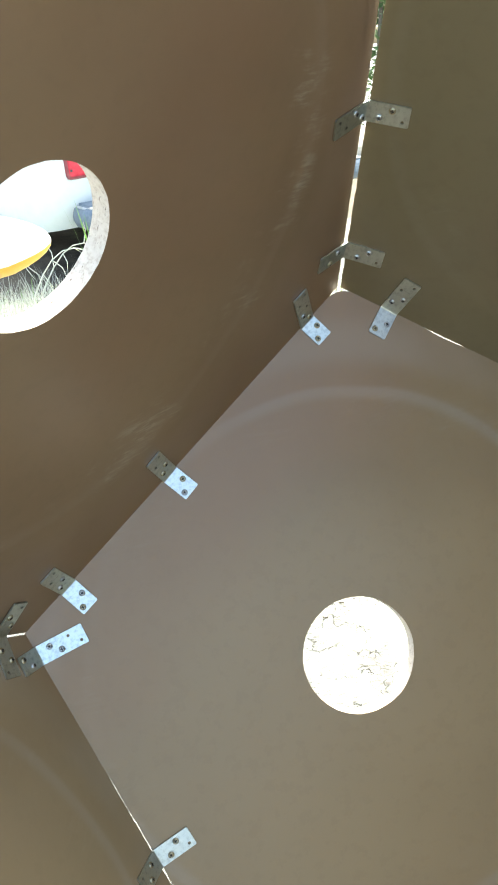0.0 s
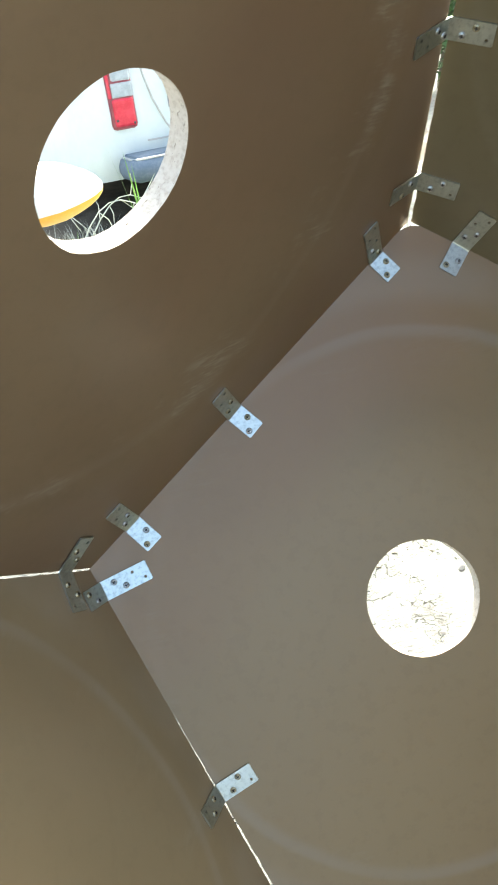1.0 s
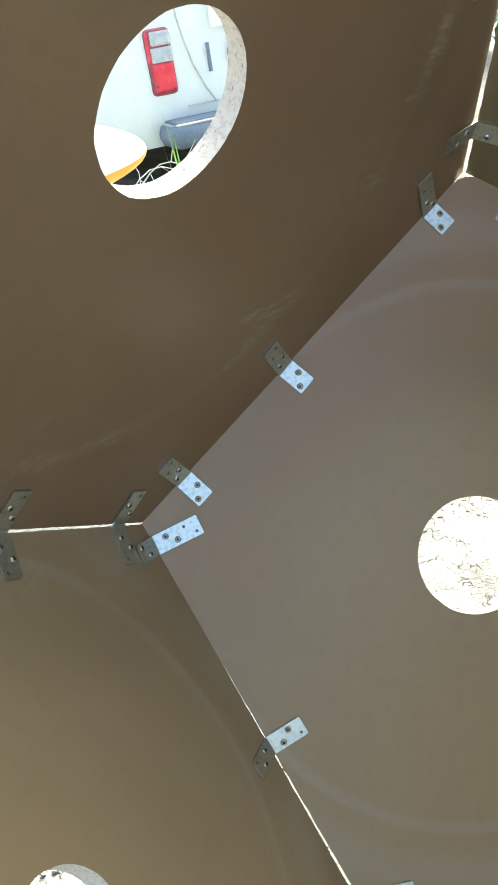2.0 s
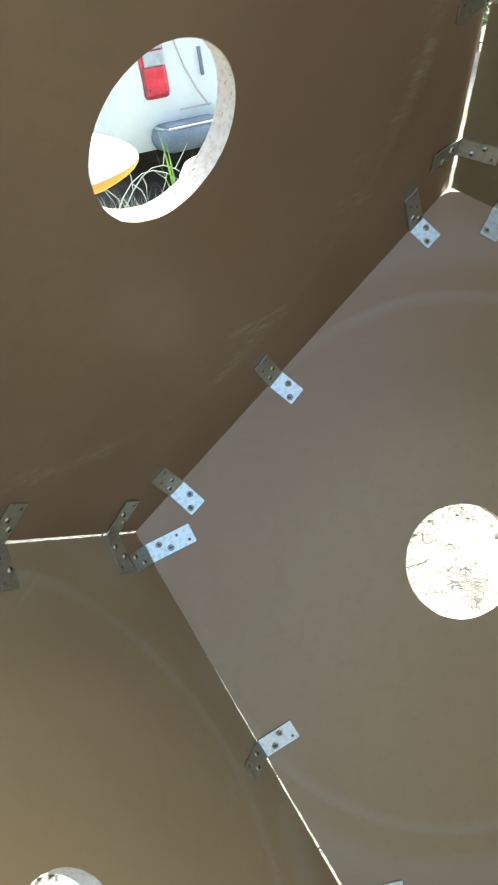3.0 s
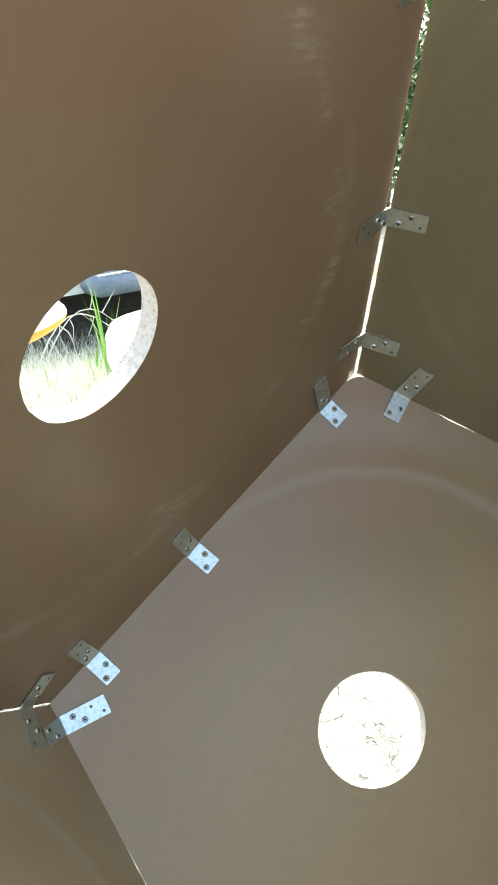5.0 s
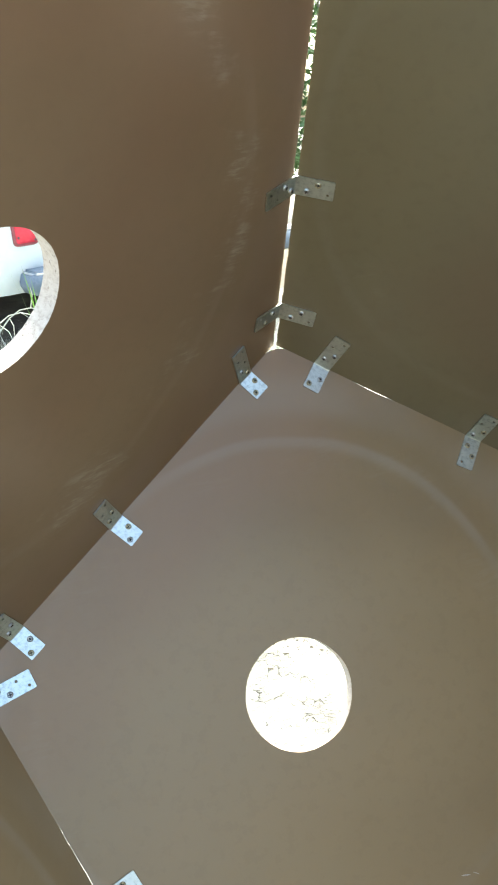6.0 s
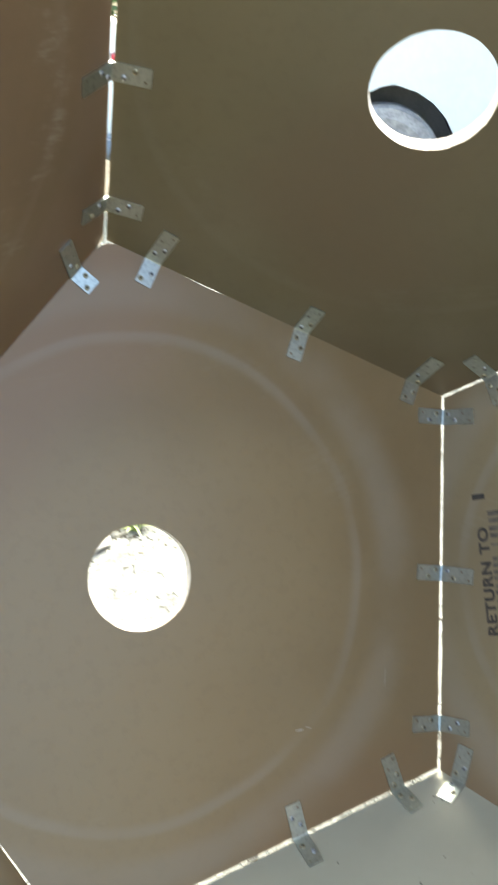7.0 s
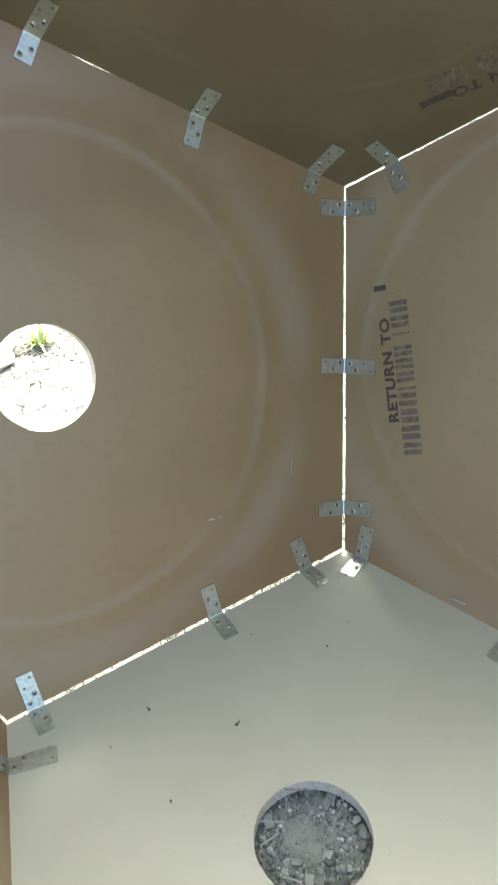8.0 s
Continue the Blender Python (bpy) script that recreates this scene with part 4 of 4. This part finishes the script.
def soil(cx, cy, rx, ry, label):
    """An uneven soil sheet on the pale ground, coloured dark for shade under a truck."""
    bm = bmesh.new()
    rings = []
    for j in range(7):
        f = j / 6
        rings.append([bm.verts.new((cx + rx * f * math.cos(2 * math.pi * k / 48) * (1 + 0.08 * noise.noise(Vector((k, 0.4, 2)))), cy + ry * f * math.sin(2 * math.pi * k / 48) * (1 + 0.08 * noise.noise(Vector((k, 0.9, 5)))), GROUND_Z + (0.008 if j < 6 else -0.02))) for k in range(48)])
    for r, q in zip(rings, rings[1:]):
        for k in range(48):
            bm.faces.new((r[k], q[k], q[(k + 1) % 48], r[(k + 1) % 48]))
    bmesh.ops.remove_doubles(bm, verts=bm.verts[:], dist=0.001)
    tagged(part("soil", bm, SHADED_SOIL), label, "soil", kind="structure")


soil(-0.4, 6.95, 3.0, 3.2, "soil sheet with painted shade under the parked pickup")
grass("straw", "bleached straw lying flat in front of the pickup", DRY_STALK, 8000, LAWN, 0.06, 0.0024, 3.2)
grass("dry_grass", "bleached dry grass stalks in front of the pickup", DRY_STALK, 9000, LAWN, 0.20, 0.0024)
grass("green_grass", "short green grass among dry stalks", GREEN_BLADE, 700, LAWN, 0.13, 0.0034)


def weed(x, y, height, count, label, width=0.006, material=None, lean=0.38):
    holder = empty("weed", Matrix.Translation((x, y, GROUND_Z - 0.004)))
    for k in range(count):
        a = 2 * math.pi * k / count + random.uniform(-0.3, 0.3)
        h = height * random.uniform(0.55, 1.0)
        bm = bmesh.new()
        blade(bm, (0.012 * math.cos(a), 0.012 * math.sin(a), 0), h, h * random.uniform(lean * 0.2, lean), width * random.uniform(0.7, 1.2), a)
        part("blade", bm, material or GREEN_BLADE, holder)
    return tagged(holder, label, "weed", "weeds in the yard")


weed(-0.155, 3.28, 0.60, 10, "tall green weed in front of the grey bumper", 0.008, None, 0.24)
weed(-0.21, 3.40, 0.26, 8, "green weed among dry grass", 0.008)
weed(-0.40, 3.30, 0.24, 7, "green weed beside the kayak", 0.009)
weed(0.115, 1.20, 0.055, 34, "small pale green weed on dry ground", 0.004, PALE_BLADE, 1.8)
weed(0.07, 1.62, 0.08, 12, "small green weed behind a pale stone", 0.005)
weed(-0.22, 1.55, 0.08, 12, "small green weed behind a pale stone", 0.005)


def dead_branch(x, y, turn):
    """A bleached twig that arches over the grass, with side shoots."""
    bm = bmesh.new()
    main = [Vector((0.52 * f, 0.05 * math.sin(5 * f), 0.40 * math.sin(math.pi * (0.12 + 0.80 * f)))) for f in [k / 10 for k in range(11)]]
    tube(bm, main, [0.0042 - 0.0003 * k for k in range(11)], 6)
    for k in (2, 3, 5, 6, 8):
        p = main[k]
        tip = p + Vector((random.uniform(-0.05, 0.10), random.uniform(-0.06, 0.06), random.choice((-0.12, 0.10, -0.10))))
        tube(bm, [p, p.lerp(tip, 0.5) + Vector((0.01, 0, 0.012)), tip], [0.0026, 0.0022, 0.0012], 5)
    ob = part("dead_branch", bm, DRY_STALK)
    ob.matrix_basis = pose(x, y, GROUND_Z - 0.10, 0, 0, turn)
    tagged(ob, "bleached dead branch arching over dry grass", "branch", "dead branches")


dead_branch(-0.48, 3.60, 8)
dead_branch(-0.44, 3.75, -6)
dead_branch(-0.80, 3.70, 25)


def hedge(x0, y0, x1, y1, height, count):
    """A row of shrubs: stems and many separate leaves in uneven clumps."""
    holder = tagged(empty("hedge", Matrix.Translation((x0, y0, GROUND_Z))), "uneven green hedge at the far side of the yard", "hedge")
    way = Vector((x1 - x0, y1 - y0, 0))
    bm = bmesh.new()
    clumps = []
    for k in range(26):
        root = way * random.random() + Vector((random.uniform(-0.3, 0.3), random.uniform(-0.3, 0.3), 0))
        top = root + Vector((random.uniform(-0.3, 0.3), random.uniform(-0.3, 0.3), height * random.uniform(0.6, 1.0)))
        tube(bm, [root, root.lerp(top, 0.5) + Vector((random.uniform(-0.1, 0.1), random.uniform(-0.1, 0.1), 0)), top], [0.035, 0.022, 0.008], 6)
        clumps += [(root.lerp(top, f), random.uniform(0.25, 0.5)) for f in (0.25, 0.5, 0.75, 0.95)]
    part("stems", bm, BARK, holder)
    verts, faces = [], []
    for k in range(count):
        c, r = random.choice(clumps)
        d = Vector((random.gauss(0, 1), random.gauss(0, 1), random.gauss(0, 1))).normalized() * r * random.random() ** 0.4
        p = c + d
        if p.z < 0.02:
            continue
        turn = Euler((random.uniform(-1, 1), random.uniform(-1, 1), random.uniform(0, 6.3))).to_matrix()
        size = random.uniform(0.04, 0.085)
        i = len(verts)
        verts += [p + turn @ Vector(q) * size for q in ((-1, 0, 0), (0, -0.42, 0.1), (1, 0, 0), (0, 0.42, 0.1))]
        faces.append((i, i + 1, i + 2, i + 3))
    data = bpy.data.meshes.new("leaves")
    data.from_pydata(verts, [], faces)
    data.materials.append(LEAF)
    ob = new("leaves", data)
    ob.parent = holder
    ob["kind"] = "stuff"


random.seed(41)
hedge(0.6, 9.4, 7.5, 7.6, 2.6, 16000)


def joint_litter():
    """Grit and fibres caught in the open joint under the front board."""
    bm = bmesh.new()
    for k in range(130):
        f = random.random()
        x = -0.235 + 0.47 * f
        if random.random() < 0.55:
            x = random.choice((-0.02, 0.03, 0.075, 0.12, 0.165)) + random.gauss(0, 0.012)
        pebble(bm, (x, 0.3435 + random.uniform(-0.0026, 0.0022), random.uniform(-0.001, 0.0012)), random.uniform(0.0005, 0.0014), random.uniform(0.4, 0.9))
    tagged(part("joint_litter", bm, INK), "dark grit caught in the open joint of the boards", "grit", kind="stuff")


joint_litter()


# ---- crumbs on the base board ----
def crumb(x, y, r):
    bm = bmesh.new()
    pebble(bm, (0, 0, 0), r, 0.5)
    ob = part("crumb", bm, INK)
    ob.matrix_basis = Matrix.Translation((x, y, r * 0.35))
    tagged(ob, "dark crumb of debris on the dusty base board", "crumb", "crumbs on the base board")


for x, y, r in ((-0.100, 0.264, 0.0022), (-0.101, 0.268, 0.0016), (-0.024, 0.188, 0.0026), (-0.020, 0.190, 0.0018), (-0.133, 0.148, 0.0022), (-0.16, 0.245, 0.0012), (0.13, 0.22, 0.0014), (0.175, 0.235, 0.0012), (0.06, 0.29, 0.0012), (0.217, 0.312, 0.002), (0.223, 0.303, 0.0016), (0.212, 0.305, 0.0014)):
    crumb(x, y, r)
